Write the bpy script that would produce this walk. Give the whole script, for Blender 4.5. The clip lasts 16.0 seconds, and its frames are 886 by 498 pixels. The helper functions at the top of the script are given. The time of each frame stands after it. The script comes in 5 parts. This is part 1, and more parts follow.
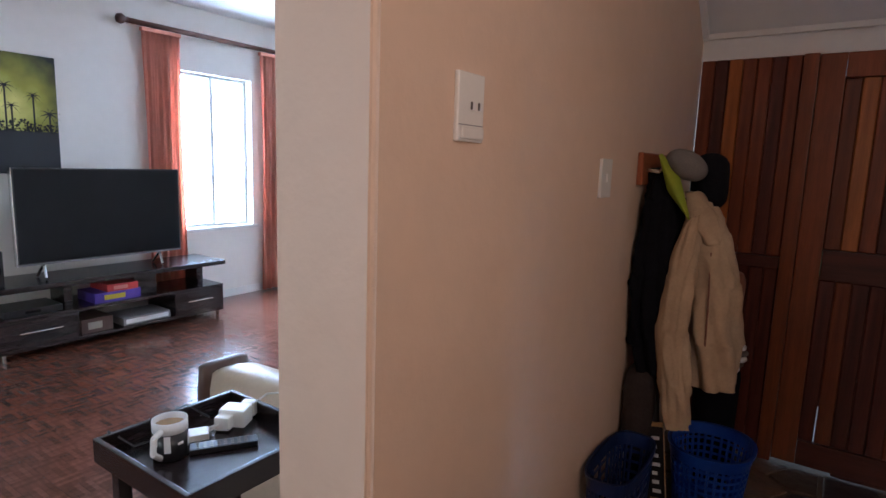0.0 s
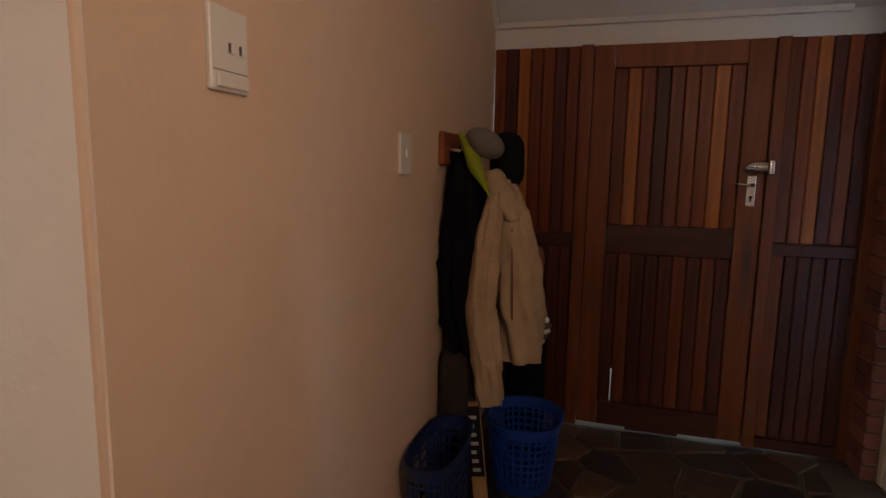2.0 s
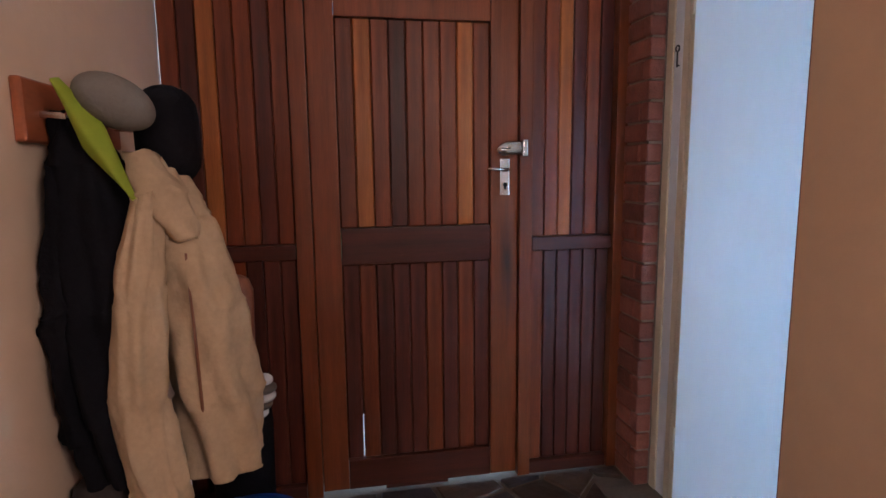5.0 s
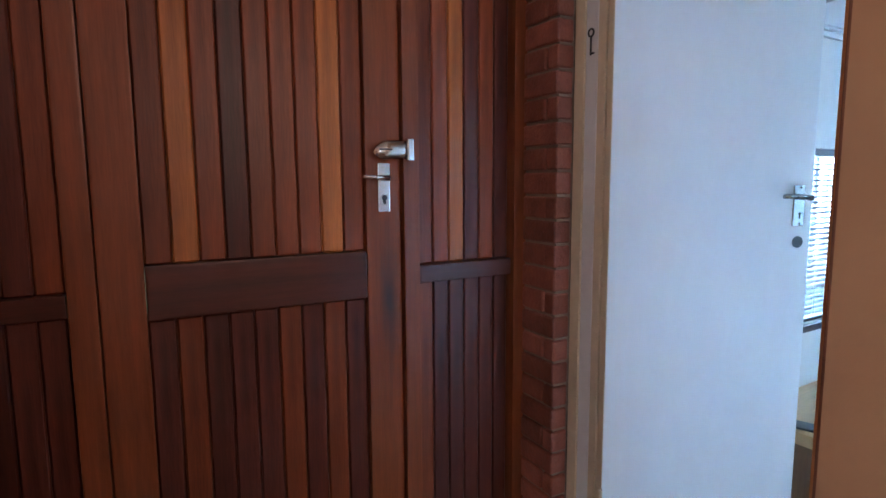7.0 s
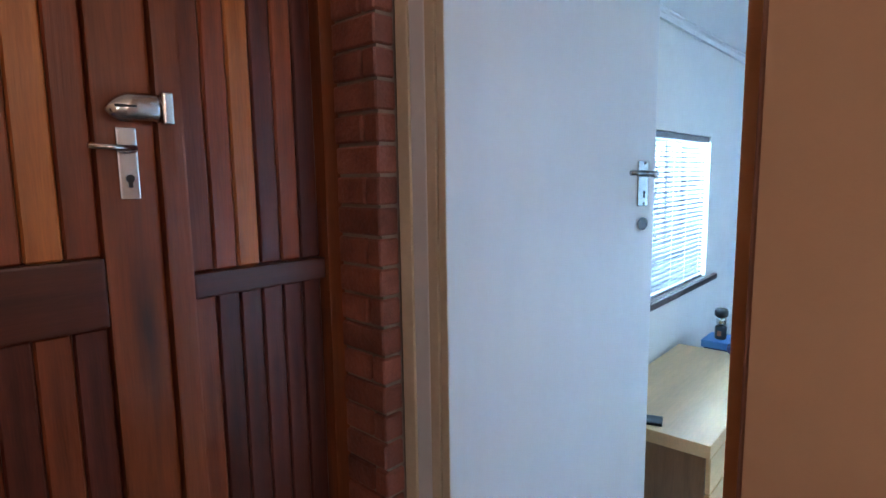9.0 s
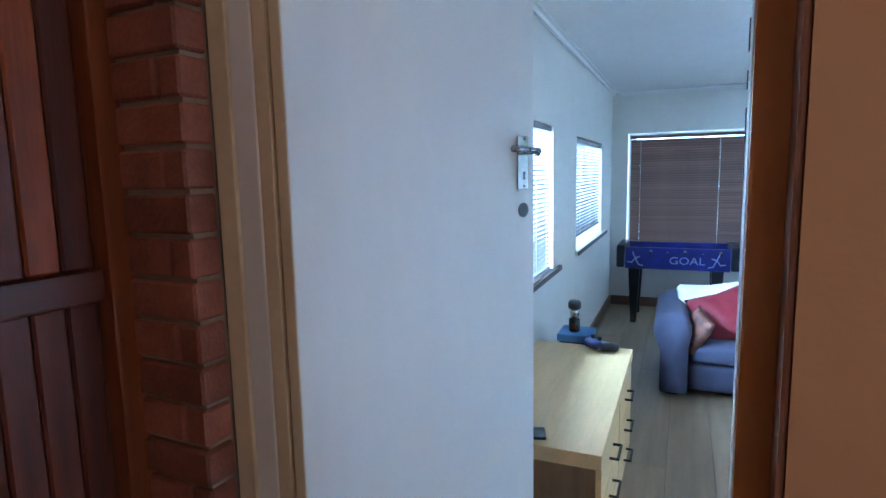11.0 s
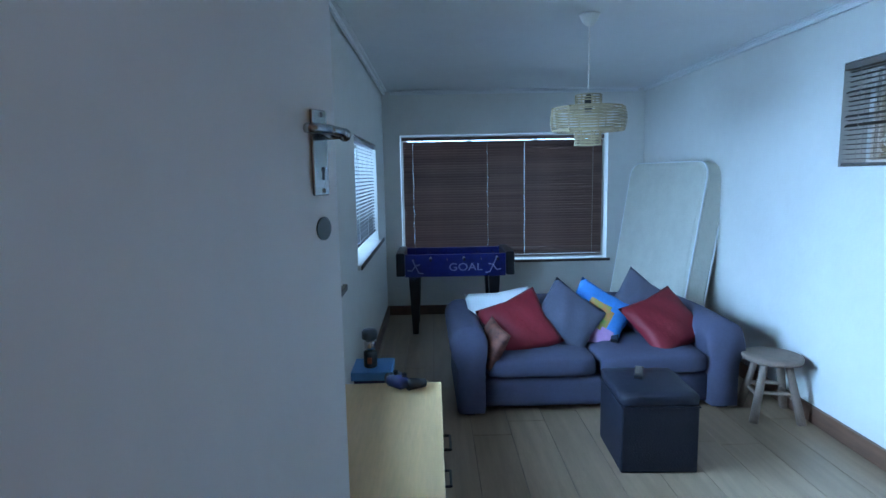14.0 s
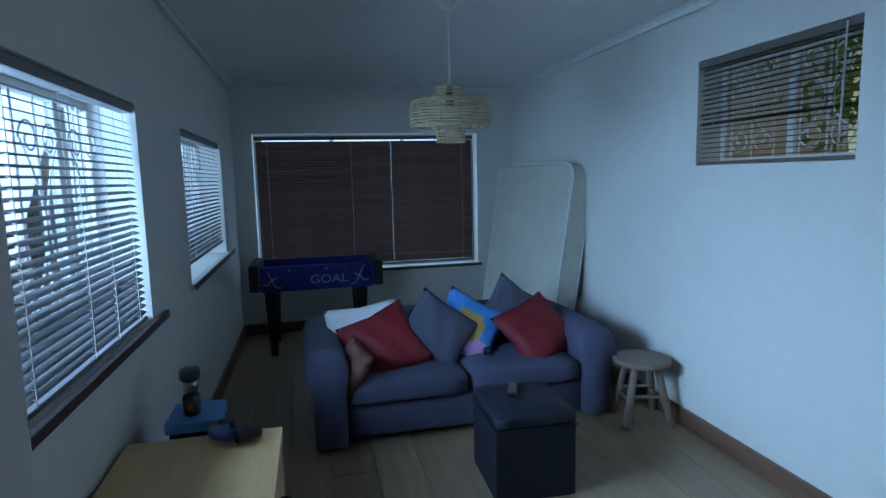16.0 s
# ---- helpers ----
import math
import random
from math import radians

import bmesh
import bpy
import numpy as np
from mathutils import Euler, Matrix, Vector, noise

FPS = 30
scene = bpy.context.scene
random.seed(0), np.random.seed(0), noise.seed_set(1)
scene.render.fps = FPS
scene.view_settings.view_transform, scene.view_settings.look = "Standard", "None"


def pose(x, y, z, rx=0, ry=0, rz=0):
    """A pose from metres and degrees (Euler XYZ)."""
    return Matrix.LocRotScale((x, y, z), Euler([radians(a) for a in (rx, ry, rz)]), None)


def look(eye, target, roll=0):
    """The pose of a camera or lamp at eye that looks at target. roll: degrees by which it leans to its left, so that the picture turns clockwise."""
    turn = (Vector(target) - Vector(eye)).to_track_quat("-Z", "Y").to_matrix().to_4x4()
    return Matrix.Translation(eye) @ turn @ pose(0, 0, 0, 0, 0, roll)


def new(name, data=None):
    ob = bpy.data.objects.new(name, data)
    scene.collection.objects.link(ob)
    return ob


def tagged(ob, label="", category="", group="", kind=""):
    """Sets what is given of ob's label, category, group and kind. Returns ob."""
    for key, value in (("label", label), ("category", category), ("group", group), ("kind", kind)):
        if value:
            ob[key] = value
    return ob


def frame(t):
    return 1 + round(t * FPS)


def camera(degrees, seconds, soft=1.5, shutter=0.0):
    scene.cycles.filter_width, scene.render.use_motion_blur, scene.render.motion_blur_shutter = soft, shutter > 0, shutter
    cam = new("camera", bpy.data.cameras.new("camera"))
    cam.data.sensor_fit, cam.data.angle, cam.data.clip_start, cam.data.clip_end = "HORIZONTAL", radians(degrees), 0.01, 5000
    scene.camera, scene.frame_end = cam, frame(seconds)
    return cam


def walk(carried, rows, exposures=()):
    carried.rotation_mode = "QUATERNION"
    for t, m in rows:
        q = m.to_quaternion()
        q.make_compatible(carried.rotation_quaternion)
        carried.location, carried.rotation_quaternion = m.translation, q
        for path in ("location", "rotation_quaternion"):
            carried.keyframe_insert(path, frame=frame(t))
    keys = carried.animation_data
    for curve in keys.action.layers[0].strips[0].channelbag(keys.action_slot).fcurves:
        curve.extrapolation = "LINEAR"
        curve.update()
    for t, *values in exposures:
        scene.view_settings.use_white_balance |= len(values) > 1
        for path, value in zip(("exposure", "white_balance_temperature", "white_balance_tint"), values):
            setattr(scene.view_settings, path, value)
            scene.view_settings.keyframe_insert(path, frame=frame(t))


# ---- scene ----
cam = camera(76.0, 16.0)
EXPOSURES = [(0.0, -0.5, 6050, 10), (1.0, -0.65, 5950, 10), (2.0, -0.8, 7600, 10), (3.0, -0.2, 7300, 10), (4.0, 0.5, 6000, 10), (6.5, 0.58, 6050, 10), (9.0, 0.38, 6500, 10),
             (11.5, 0.0, 6550, 10), (12.5, -0.42, 6700, 10), (13.5, -1.0, 6400, 10), (14.5, -1.5, 6450, 10), (16.0, -2.32, 6750, 10)]
PATH = [
    (0, (0.103, -0.473, 1.531), (-1.009, 1.162, 1.232), 1.9),
    (0.5, (0.079, -0.456, 1.518), (-0.894, 1.267, 1.227), 1.6),
    (1, (0.048, -0.429, 1.515), (-0.777, 1.37, 1.228), 1.5),
    (1.5, (0.07, -0.403, 1.483), (-0.62, 1.453, 1.203), 1.3),
    (2, (0.113, -0.312, 1.446), (-0.449, 1.587, 1.171), 1.0),
    (2.5, (0.166, -0.175, 1.399), (-0.268, 1.759, 1.129), 0.7),
    (3, (0.184, -0.067, 1.385), (-0.13, 1.889, 1.112), 0.5),
    (3.5, (0.152, 0.054, 1.386), (-0.013, 2.028, 1.114), 0.2),
    (4, (0.089, 0.203, 1.393), (0.114, 2.185, 1.123), -0.1),
    (6.5, (0.073, 1.095, 1.408), (0.868, 2.911, 1.143), -0.53),
    (7, (0.077, 1.214, 1.388), (1.025, 2.959, 1.149), -0.38),
    (7.5, (0.104, 1.304, 1.39), (1.209, 2.952, 1.136), -0.58),
    (8, (0.191, 1.387, 1.417), (1.388, 2.954, 1.087), -0.14),
    (8.5, (0.272, 1.492, 1.348), (1.597, 2.965, 1.077), -0.49),
    (9, (0.35, 1.558, 1.333), (1.788, 2.924, 1.074), -0.85),
    (11.5, (0.684, 1.904, 1.265), (2.524, 2.643, 1.004), -1.08),
    (12, (0.791, 1.938, 1.263), (2.673, 2.562, 1.0), -0.95),
    (12.5, (0.858, 1.945, 1.25), (2.774, 2.458, 0.992), -1.08),
    (13, (0.925, 1.987, 1.248), (2.87, 2.378, 0.992), -1.21),
    (13.5, (1.016, 2.043, 1.256), (2.985, 2.282, 1.0), -1.15),
    (14, (1.093, 2.073, 1.261), (3.075, 2.139, 1.002), -1.06),
    (14.5, (1.161, 2.057, 1.251), (3.143, 1.977, 0.995), -1.14),
    (15, (1.253, 2.017, 1.246), (3.225, 1.803, 0.99), -1.29),
    (15.5, (1.337, 1.974, 1.242), (3.299, 1.683, 0.989), -1.44),
    (16, (1.415, 1.956, 1.238), (3.367, 1.6, 0.988), -1.35),
]
walk(cam, [(t, look(eye, target, roll)) for t, eye, target, roll in PATH], EXPOSURES)

# The study is laid out in its own metres, turned a little against the hall.
STUDY = Matrix.Translation((1.438, 1.903, 1.2565)) @ Matrix.Rotation(0.0478, 4, "Z") @ Matrix.Translation((-1.374, -1.926, -1.257))
BASE = Matrix()

# ---- world and large lights ----
world = bpy.data.worlds.new("sky")
scene.world = world
world.use_nodes = True
wn = world.node_tree.nodes
sky = wn.new("ShaderNodeTexSky")
sky.sky_type, sky.sun_disc = "NISHITA", False
sky.sun_elevation, sky.sun_rotation = radians(72), radians(200)
wn["Background"].inputs["Strength"].default_value = 0.12
world.node_tree.links.new(sky.outputs[0], wn["Background"].inputs["Color"])


def area_light(name, eye, target, w, h, watts, color):
    data = bpy.data.lights.new(name, "AREA")
    data.shape, data.size, data.size_y, data.energy, data.color = "RECTANGLE", w, h, watts, color
    ob = new(name, data)
    ob.matrix_world = look(eye, target)
    return ob


SKY = (0.32, 0.60, 1.0)
area_light("daylight_living", (-5.75, 3.17, 1.57), (-4.6, 3.17, 1.45), 1.7, 2.3, 1450, (0.52, 0.71, 1.0))
area_light("daylight_living_south", (-2.6, -2.56, 1.5), (0.9, 1.8, 1.3), 2.1, 1.4, 42, (0.80, 0.86, 1.0))
area_light("daylight_study_long", STUDY @ Vector((3.03, 2.87, 1.22)), STUDY @ Vector((3.1, 0.8, 0.55)), 1.0, 0.72, 540, SKY)
area_light("daylight_study_short", STUDY @ Vector((4.85, 2.87, 1.16)), STUDY @ Vector((4.7, 0.8, 0.7)), 1.1, 0.66, 75, SKY)
area_light("daylight_study_end", STUDY @ Vector((6.42, 1.5, 1.05)), STUDY @ Vector((5.0, 1.5, 1.0)), 1.7, 1.1, 110, SKY)
# Warm fill lamp added out of view to brighten the hall.
area_light("hall_fill", (1.31, -0.55, 2.1), (-0.3, 1.6, 2.0), 0.9, 1.1, 23, (1.0, 0.75, 0.63))

sun_data = bpy.data.lights.new("sun", "SUN")
sun_data.energy, sun_data.angle, sun_data.color = 3.0, radians(0.5), (1.0, 0.95, 0.88)
new("sun", sun_data).matrix_world = look((-1.06, -2.9, 9.5), (0, 0, 0))

# ---- materials ----


def mat(name, color, rough=0.6, metal=0.0, vary=0.12, scale=6.0, bump=0.0, bscale=60.0, spec=0.5, random_piece=0.0, stretch=(1, 1, 1), second=None):
    """A surface with colour variation at two scales, roughness wear and fine relief."""
    m = bpy.data.materials.new(name)
    m.use_nodes = True
    nt = m.node_tree
    n, ln = nt.nodes, nt.links
    b = n["Principled BSDF"]
    b.inputs["Metallic"].default_value = metal
    b.inputs["Specular IOR Level"].default_value = spec
    tc = n.new("ShaderNodeTexCoord")
    mp = n.new("ShaderNodeMapping")
    mp.inputs["Scale"].default_value = stretch
    ln.new(tc.outputs["Object"], mp.inputs["Vector"])
    big = n.new("ShaderNodeTexNoise")
    big.inputs["Scale"].default_value = scale
    big.inputs["Detail"].default_value = 5
    fine = n.new("ShaderNodeTexNoise")
    fine.inputs["Scale"].default_value = scale * 9
    fine.inputs["Detail"].default_value = 3
    ln.new(mp.outputs[0], big.inputs["Vector"])
    ln.new(mp.outputs[0], fine.inputs["Vector"])
    add = n.new("ShaderNodeMath")
    add.operation = "MULTIPLY_ADD"
    ln.new(fine.outputs["Fac"], add.inputs[0])
    add.inputs[1].default_value = 0.45
    ln.new(big.outputs["Fac"], add.inputs[2])
    ramp = n.new("ShaderNodeMapRange")
    ramp.inputs["From Min"].default_value, ramp.inputs["From Max"].default_value = 0.45, 1.0
    ln.new(add.outputs[0], ramp.inputs["Value"])
    mix = n.new("ShaderNodeMix")
    mix.data_type = "RGBA"
    c = Vector(color)
    lo = second if second else tuple(c * (1 - vary))
    hi = tuple(min(1, v * (1 + vary)) for v in color)
    mix.inputs["A"].default_value = (*lo, 1)
    mix.inputs["B"].default_value = (*hi, 1)
    ln.new(ramp.outputs[0], mix.inputs["Factor"])
    last = mix.outputs["Result"]
    if random_piece:
        info = n.new("ShaderNodeObjectInfo")
        geo = n.new("ShaderNodeNewGeometry")
        sm = n.new("ShaderNodeMath")
        sm.operation = "ADD"
        ln.new(info.outputs["Random"], sm.inputs[0])
        ln.new(geo.outputs["Random Per Island"], sm.inputs[1])
        fr = n.new("ShaderNodeMath")
        fr.operation = "FRACT"
        ln.new(sm.outputs[0], fr.inputs[0])
        mr = n.new("ShaderNodeMapRange")
        mr.inputs["To Min"].default_value, mr.inputs["To Max"].default_value = 1 - random_piece, 1 + random_piece
        ln.new(fr.outputs[0], mr.inputs["Value"])
        hsv = n.new("ShaderNodeHueSaturation")
        ln.new(last, hsv.inputs["Color"])
        ln.new(mr.outputs[0], hsv.inputs["Value"])
        last = hsv.outputs["Color"]
    ln.new(last, b.inputs["Base Color"])
    rr = n.new("ShaderNodeMapRange")
    rr.inputs["To Min"].default_value, rr.inputs["To Max"].default_value = max(0.02, rough * 0.85), min(1, rough * 1.12)
    ln.new(big.outputs["Fac"], rr.inputs["Value"])
    ln.new(rr.outputs[0], b.inputs["Roughness"])
    if bump:
        t = n.new("ShaderNodeTexNoise")
        t.inputs["Scale"].default_value = bscale
        t.inputs["Detail"].default_value = 4
        ln.new(mp.outputs[0], t.inputs["Vector"])
        bp = n.new("ShaderNodeBump")
        bp.inputs["Strength"].default_value = bump
        bp.inputs["Distance"].default_value = 0.01
        ln.new(t.outputs["Fac"], bp.inputs["Height"])
        ln.new(bp.outputs[0], b.inputs["Normal"])
    return m


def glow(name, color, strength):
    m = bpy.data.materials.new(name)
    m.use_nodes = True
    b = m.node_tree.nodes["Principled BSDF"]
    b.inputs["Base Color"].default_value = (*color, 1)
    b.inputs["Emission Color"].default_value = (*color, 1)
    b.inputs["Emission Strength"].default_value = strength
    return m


def glass_material(name):
    m = bpy.data.materials.new(name)
    m.use_nodes = True
    b = m.node_tree.nodes["Principled BSDF"]
    b.inputs["Transmission Weight"].default_value = 1
    b.inputs["Roughness"].default_value = 0.02
    b.inputs["IOR"].default_value = 1.45
    return m


M_CREAM = mat("cream_plaster", (0.74, 0.56, 0.425), 0.6, vary=0.05, scale=1.6, bump=0.12, bscale=45)
M_LIVING = mat("white_plaster", (0.80, 0.77, 0.72), 0.7, vary=0.04, scale=1.5, bump=0.08, bscale=50)
M_STUDY = mat("grey_white_plaster", (0.76, 0.74, 0.70), 0.65, vary=0.05, scale=1.4, bump=0.1, bscale=50)
M_CEIL = mat("ceiling_paint", (0.80, 0.80, 0.80), 0.7, vary=0.04, scale=1.2, bump=0.05)
M_WHITE = mat("white_gloss_paint", (0.78, 0.77, 0.75), 0.3, vary=0.05, scale=3, bump=0.04, bscale=20)
M_OFFWHITE = mat("cream_gloss_paint", (0.70, 0.58, 0.40), 0.4, vary=0.1, scale=5, bump=0.05)
M_DOORWHITE = mat("white_door_paint", (0.79, 0.79, 0.79), 0.42, vary=0.04, scale=2.2, bump=0.06, bscale=12, stretch=(1, 1, 0.3))
M_ORANGE = mat("peach_plaster", (0.66, 0.32, 0.14), 0.5, vary=0.07, scale=2.5, bump=0.1)
GRAIN = (16, 16, 0.9)
M_WOODS = [
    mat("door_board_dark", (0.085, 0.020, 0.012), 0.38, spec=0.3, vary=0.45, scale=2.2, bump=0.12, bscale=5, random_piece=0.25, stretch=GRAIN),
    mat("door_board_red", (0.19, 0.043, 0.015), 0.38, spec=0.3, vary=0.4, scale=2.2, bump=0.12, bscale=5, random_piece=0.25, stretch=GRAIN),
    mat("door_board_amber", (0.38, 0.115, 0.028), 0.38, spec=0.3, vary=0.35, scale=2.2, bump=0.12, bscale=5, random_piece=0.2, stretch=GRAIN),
]
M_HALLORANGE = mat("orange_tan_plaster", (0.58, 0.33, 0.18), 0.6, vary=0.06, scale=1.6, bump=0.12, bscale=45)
# Plaster of the doorway reveal, with its shade put into the colour.
M_REVEAL_SHADE = mat("shaded_reveal_plaster", (0.26, 0.115, 0.075), 0.45, vary=0.12, scale=4)
M_DARKMAPLE = mat("brown_wood_panel", (0.27, 0.155, 0.085), 0.5, vary=0.25, scale=3, bump=0.05, stretch=(9, 9, 0.8))
M_STILE = mat("door_stile_wood", (0.20, 0.049, 0.016), 0.36, spec=0.3, vary=0.35, scale=2.0, bump=0.1, bscale=5, random_piece=0.12, stretch=GRAIN)
M_RAIL = mat("door_rail_wood", (0.080, 0.020, 0.012), 0.36, spec=0.3, vary=0.35, scale=2.0, bump=0.1, bscale=5, random_piece=0.1, stretch=(0.9, 16, 16))
M_BRICK = mat("red_face_brick", (0.27, 0.085, 0.055), 0.55, vary=0.35, scale=14, bump=0.5, bscale=70, random_piece=0.28)
M_MORTAR = mat("mortar", (0.30, 0.22, 0.18), 0.9, vary=0.2, scale=20, bump=0.4)
M_SLATE = mat("slate_stone", (0.10, 0.06, 0.038), 0.3, vary=0.5, scale=7, bump=0.5, bscale=18, random_piece=0.5)
M_SLATE_DARK = mat("dark_slate_stone", (0.035, 0.028, 0.03), 0.3, vary=0.4, scale=8, bump=0.4, bscale=18, random_piece=0.3)
M_GROUT = mat("grout", (0.16, 0.12, 0.09), 0.8, vary=0.2, scale=20, bump=0.3)
M_CONCRETE = mat("worn_threshold_screed", (0.15, 0.11, 0.08), 0.6, vary=0.25, scale=9, bump=0.3)
M_PARQUET = mat("red_brown_parquet", (0.135, 0.05, 0.032), 0.16, vary=0.3, scale=9, bump=0.05, random_piece=0.28, stretch=(6, 1, 1))
M_LAMINATE = mat("grey_oak_laminate", (0.33, 0.225, 0.145), 0.36, vary=0.2, scale=3, bump=0.05, random_piece=0.07, stretch=(0.8, 9, 9))
M_SKIRT = mat("brown_skirting_wood", (0.17, 0.085, 0.055), 0.45, vary=0.25, scale=3, stretch=(0.8, 9, 9))
M_CHROME = mat("brushed_chrome", (0.62, 0.60, 0.58), 0.22, metal=1, vary=0.1, scale=12)
M_NICKEL = mat("worn_satin_nickel", (0.36, 0.37, 0.38), 0.26, metal=1, vary=0.2, scale=14)
M_BLACK = mat("black_plastic", (0.012, 0.012, 0.014), 0.35, vary=0.3, scale=8)
M_SCREEN = mat("tv_screen", (0.006, 0.007, 0.009), 0.1, vary=0.1, spec=0.12)
M_BLACKWOOD = mat("black_brown_veneer", (0.018, 0.012, 0.012), 0.22, vary=0.4, scale=3, stretch=(8, 0.8, 8))
M_PLASTIC = mat("white_plastic", (0.80, 0.78, 0.73), 0.3, vary=0.03, scale=10)
M_CURTAIN = mat("terracotta_curtain", (0.74, 0.31, 0.22), 0.85, vary=0.18, scale=5, bump=0.2, bscale=150, stretch=(4, 4, 0.4))
M_ROD = mat("dark_wood_rod", (0.09, 0.035, 0.025), 0.35, vary=0.25, scale=8)
M_SOFA = mat("blue_grey_upholstery", (0.068, 0.069, 0.115), 0.9, vary=0.16, scale=7, bump=0.35, bscale=220)
M_OTTO = mat("dark_leatherette", (0.012, 0.013, 0.022), 0.5, spec=0.3, vary=0.3, scale=9, bump=0.3, bscale=120)
M_MAPLE = mat("pale_maple_veneer", (0.74, 0.48, 0.24), 0.42, vary=0.14, scale=2, bump=0.03, stretch=(0.8, 7, 7))
M_MATTRESS = mat("quilted_cream_ticking", (0.55, 0.53, 0.46), 0.85, vary=0.08, scale=9, bump=0.6, bscale=26)
M_RED = mat("crimson_satin", (0.17, 0.010, 0.018), 0.6, spec=0.3, vary=0.2, scale=6, bump=0.3, bscale=30)
M_GREYC = mat("grey_cushion_cloth", (0.085, 0.087, 0.125), 0.9, vary=0.14, scale=8, bump=0.35, bscale=220)
M_BLUEC = mat("sky_blue_print", (0.05, 0.24, 0.62), 0.8, vary=0.2, scale=5)
M_PINK = mat("lilac_pink_print", (0.46, 0.24, 0.44), 0.8, vary=0.15, scale=6)
M_PRINT = mat("orange_green_print", (0.52, 0.14, 0.05), 0.8, vary=0.2, scale=22, second=(0.10, 0.35, 0.08))
M_WHITEC = mat("white_cotton", (0.72, 0.73, 0.74), 0.9, vary=0.05, scale=8, bump=0.2, bscale=60)
M_BROWNC = mat("brown_patterned_cloth", (0.16, 0.055, 0.035), 0.85, vary=0.5, scale=22, second=(0.03, 0.012, 0.012))
M_SLAT = mat("dark_wood_slat", (0.16, 0.10, 0.085), 0.5, vary=0.2, scale=4, stretch=(1, 9, 9), random_piece=0.15)
M_SLATL = mat("pewter_blind_slat", (0.20, 0.19, 0.20), 0.45, vary=0.1, scale=4)
M_SLATG = mat("brown_grey_slat", (0.13, 0.11, 0.095), 0.5, vary=0.1, scale=4)
M_CORD = mat("blind_cord", (0.55, 0.52, 0.48), 0.8)
M_SILL = mat("dark_sill_wood", (0.07, 0.04, 0.035), 0.4, vary=0.3, scale=5)
M_CANE = mat("pale_cane", (0.48, 0.38, 0.23), 0.5, vary=0.2, scale=18)
M_STOOL = mat("weathered_stool_wood", (0.19, 0.13, 0.10), 0.6, vary=0.3, scale=6, bump=0.2, stretch=(3, 3, 1))
M_FOOS = mat("blue_printed_board", (0.012, 0.018, 0.15), 0.35, vary=0.45, scale=5)
M_FOOSW = mat("pale_print", (0.35, 0.38, 0.55), 0.5)
M_BLUEBOX = mat("blue_card", (0.10, 0.30, 0.60), 0.55, vary=0.1, scale=6)
M_NAVY = mat("navy_plastic", (0.014, 0.018, 0.07), 0.4, vary=0.2)
M_BASKET = mat("blue_plastic_basket", (0.010, 0.060, 0.36), 0.35, vary=0.12)
M_BASKETN = mat("navy_plastic_basket", (0.012, 0.028, 0.11), 0.35, vary=0.12)
M_JACKET = mat("beige_cotton_jacket", (0.46, 0.33, 0.21), 0.9, vary=0.16, scale=9, bump=1.0, bscale=16)
M_COAT = mat("black_wool_coat", (0.008, 0.008, 0.011), 0.95, spec=0.08, vary=0.3, scale=9, bump=0.3, bscale=90)
M_CAPGREY = mat("grey_cap_cloth", (0.17, 0.155, 0.14), 0.9, vary=0.12, scale=12, bump=0.3, bscale=120)
M_LIME = mat("lime_lining", (0.48, 0.60, 0.06), 0.8, vary=0.1)
M_RACK = mat("red_brown_rack_wood", (0.30, 0.085, 0.035), 0.4, vary=0.25, scale=4, stretch=(3, 1, 3))
M_LEATHER = mat("tan_leather", (0.20, 0.08, 0.045), 0.4, vary=0.2, scale=6)
M_CREAMLEATHER = mat("cream_leather", (0.56, 0.45, 0.33), 0.4, vary=0.1, scale=6, bump=0.2, bscale=30)
M_BROWNLEATHER = mat("dark_brown_leather", (0.10, 0.055, 0.04), 0.4, vary=0.2, scale=6, bump=0.2, bscale=30)
M_BAT = mat("willow_bat", (0.52, 0.32, 0.14), 0.5, vary=0.15, scale=3, stretch=(8, 8, 1))
M_GLASS = glass_material("clear_glass")
M_STEEL = mat("white_steel_bar", (0.70, 0.70, 0.68), 0.45, vary=0.05)


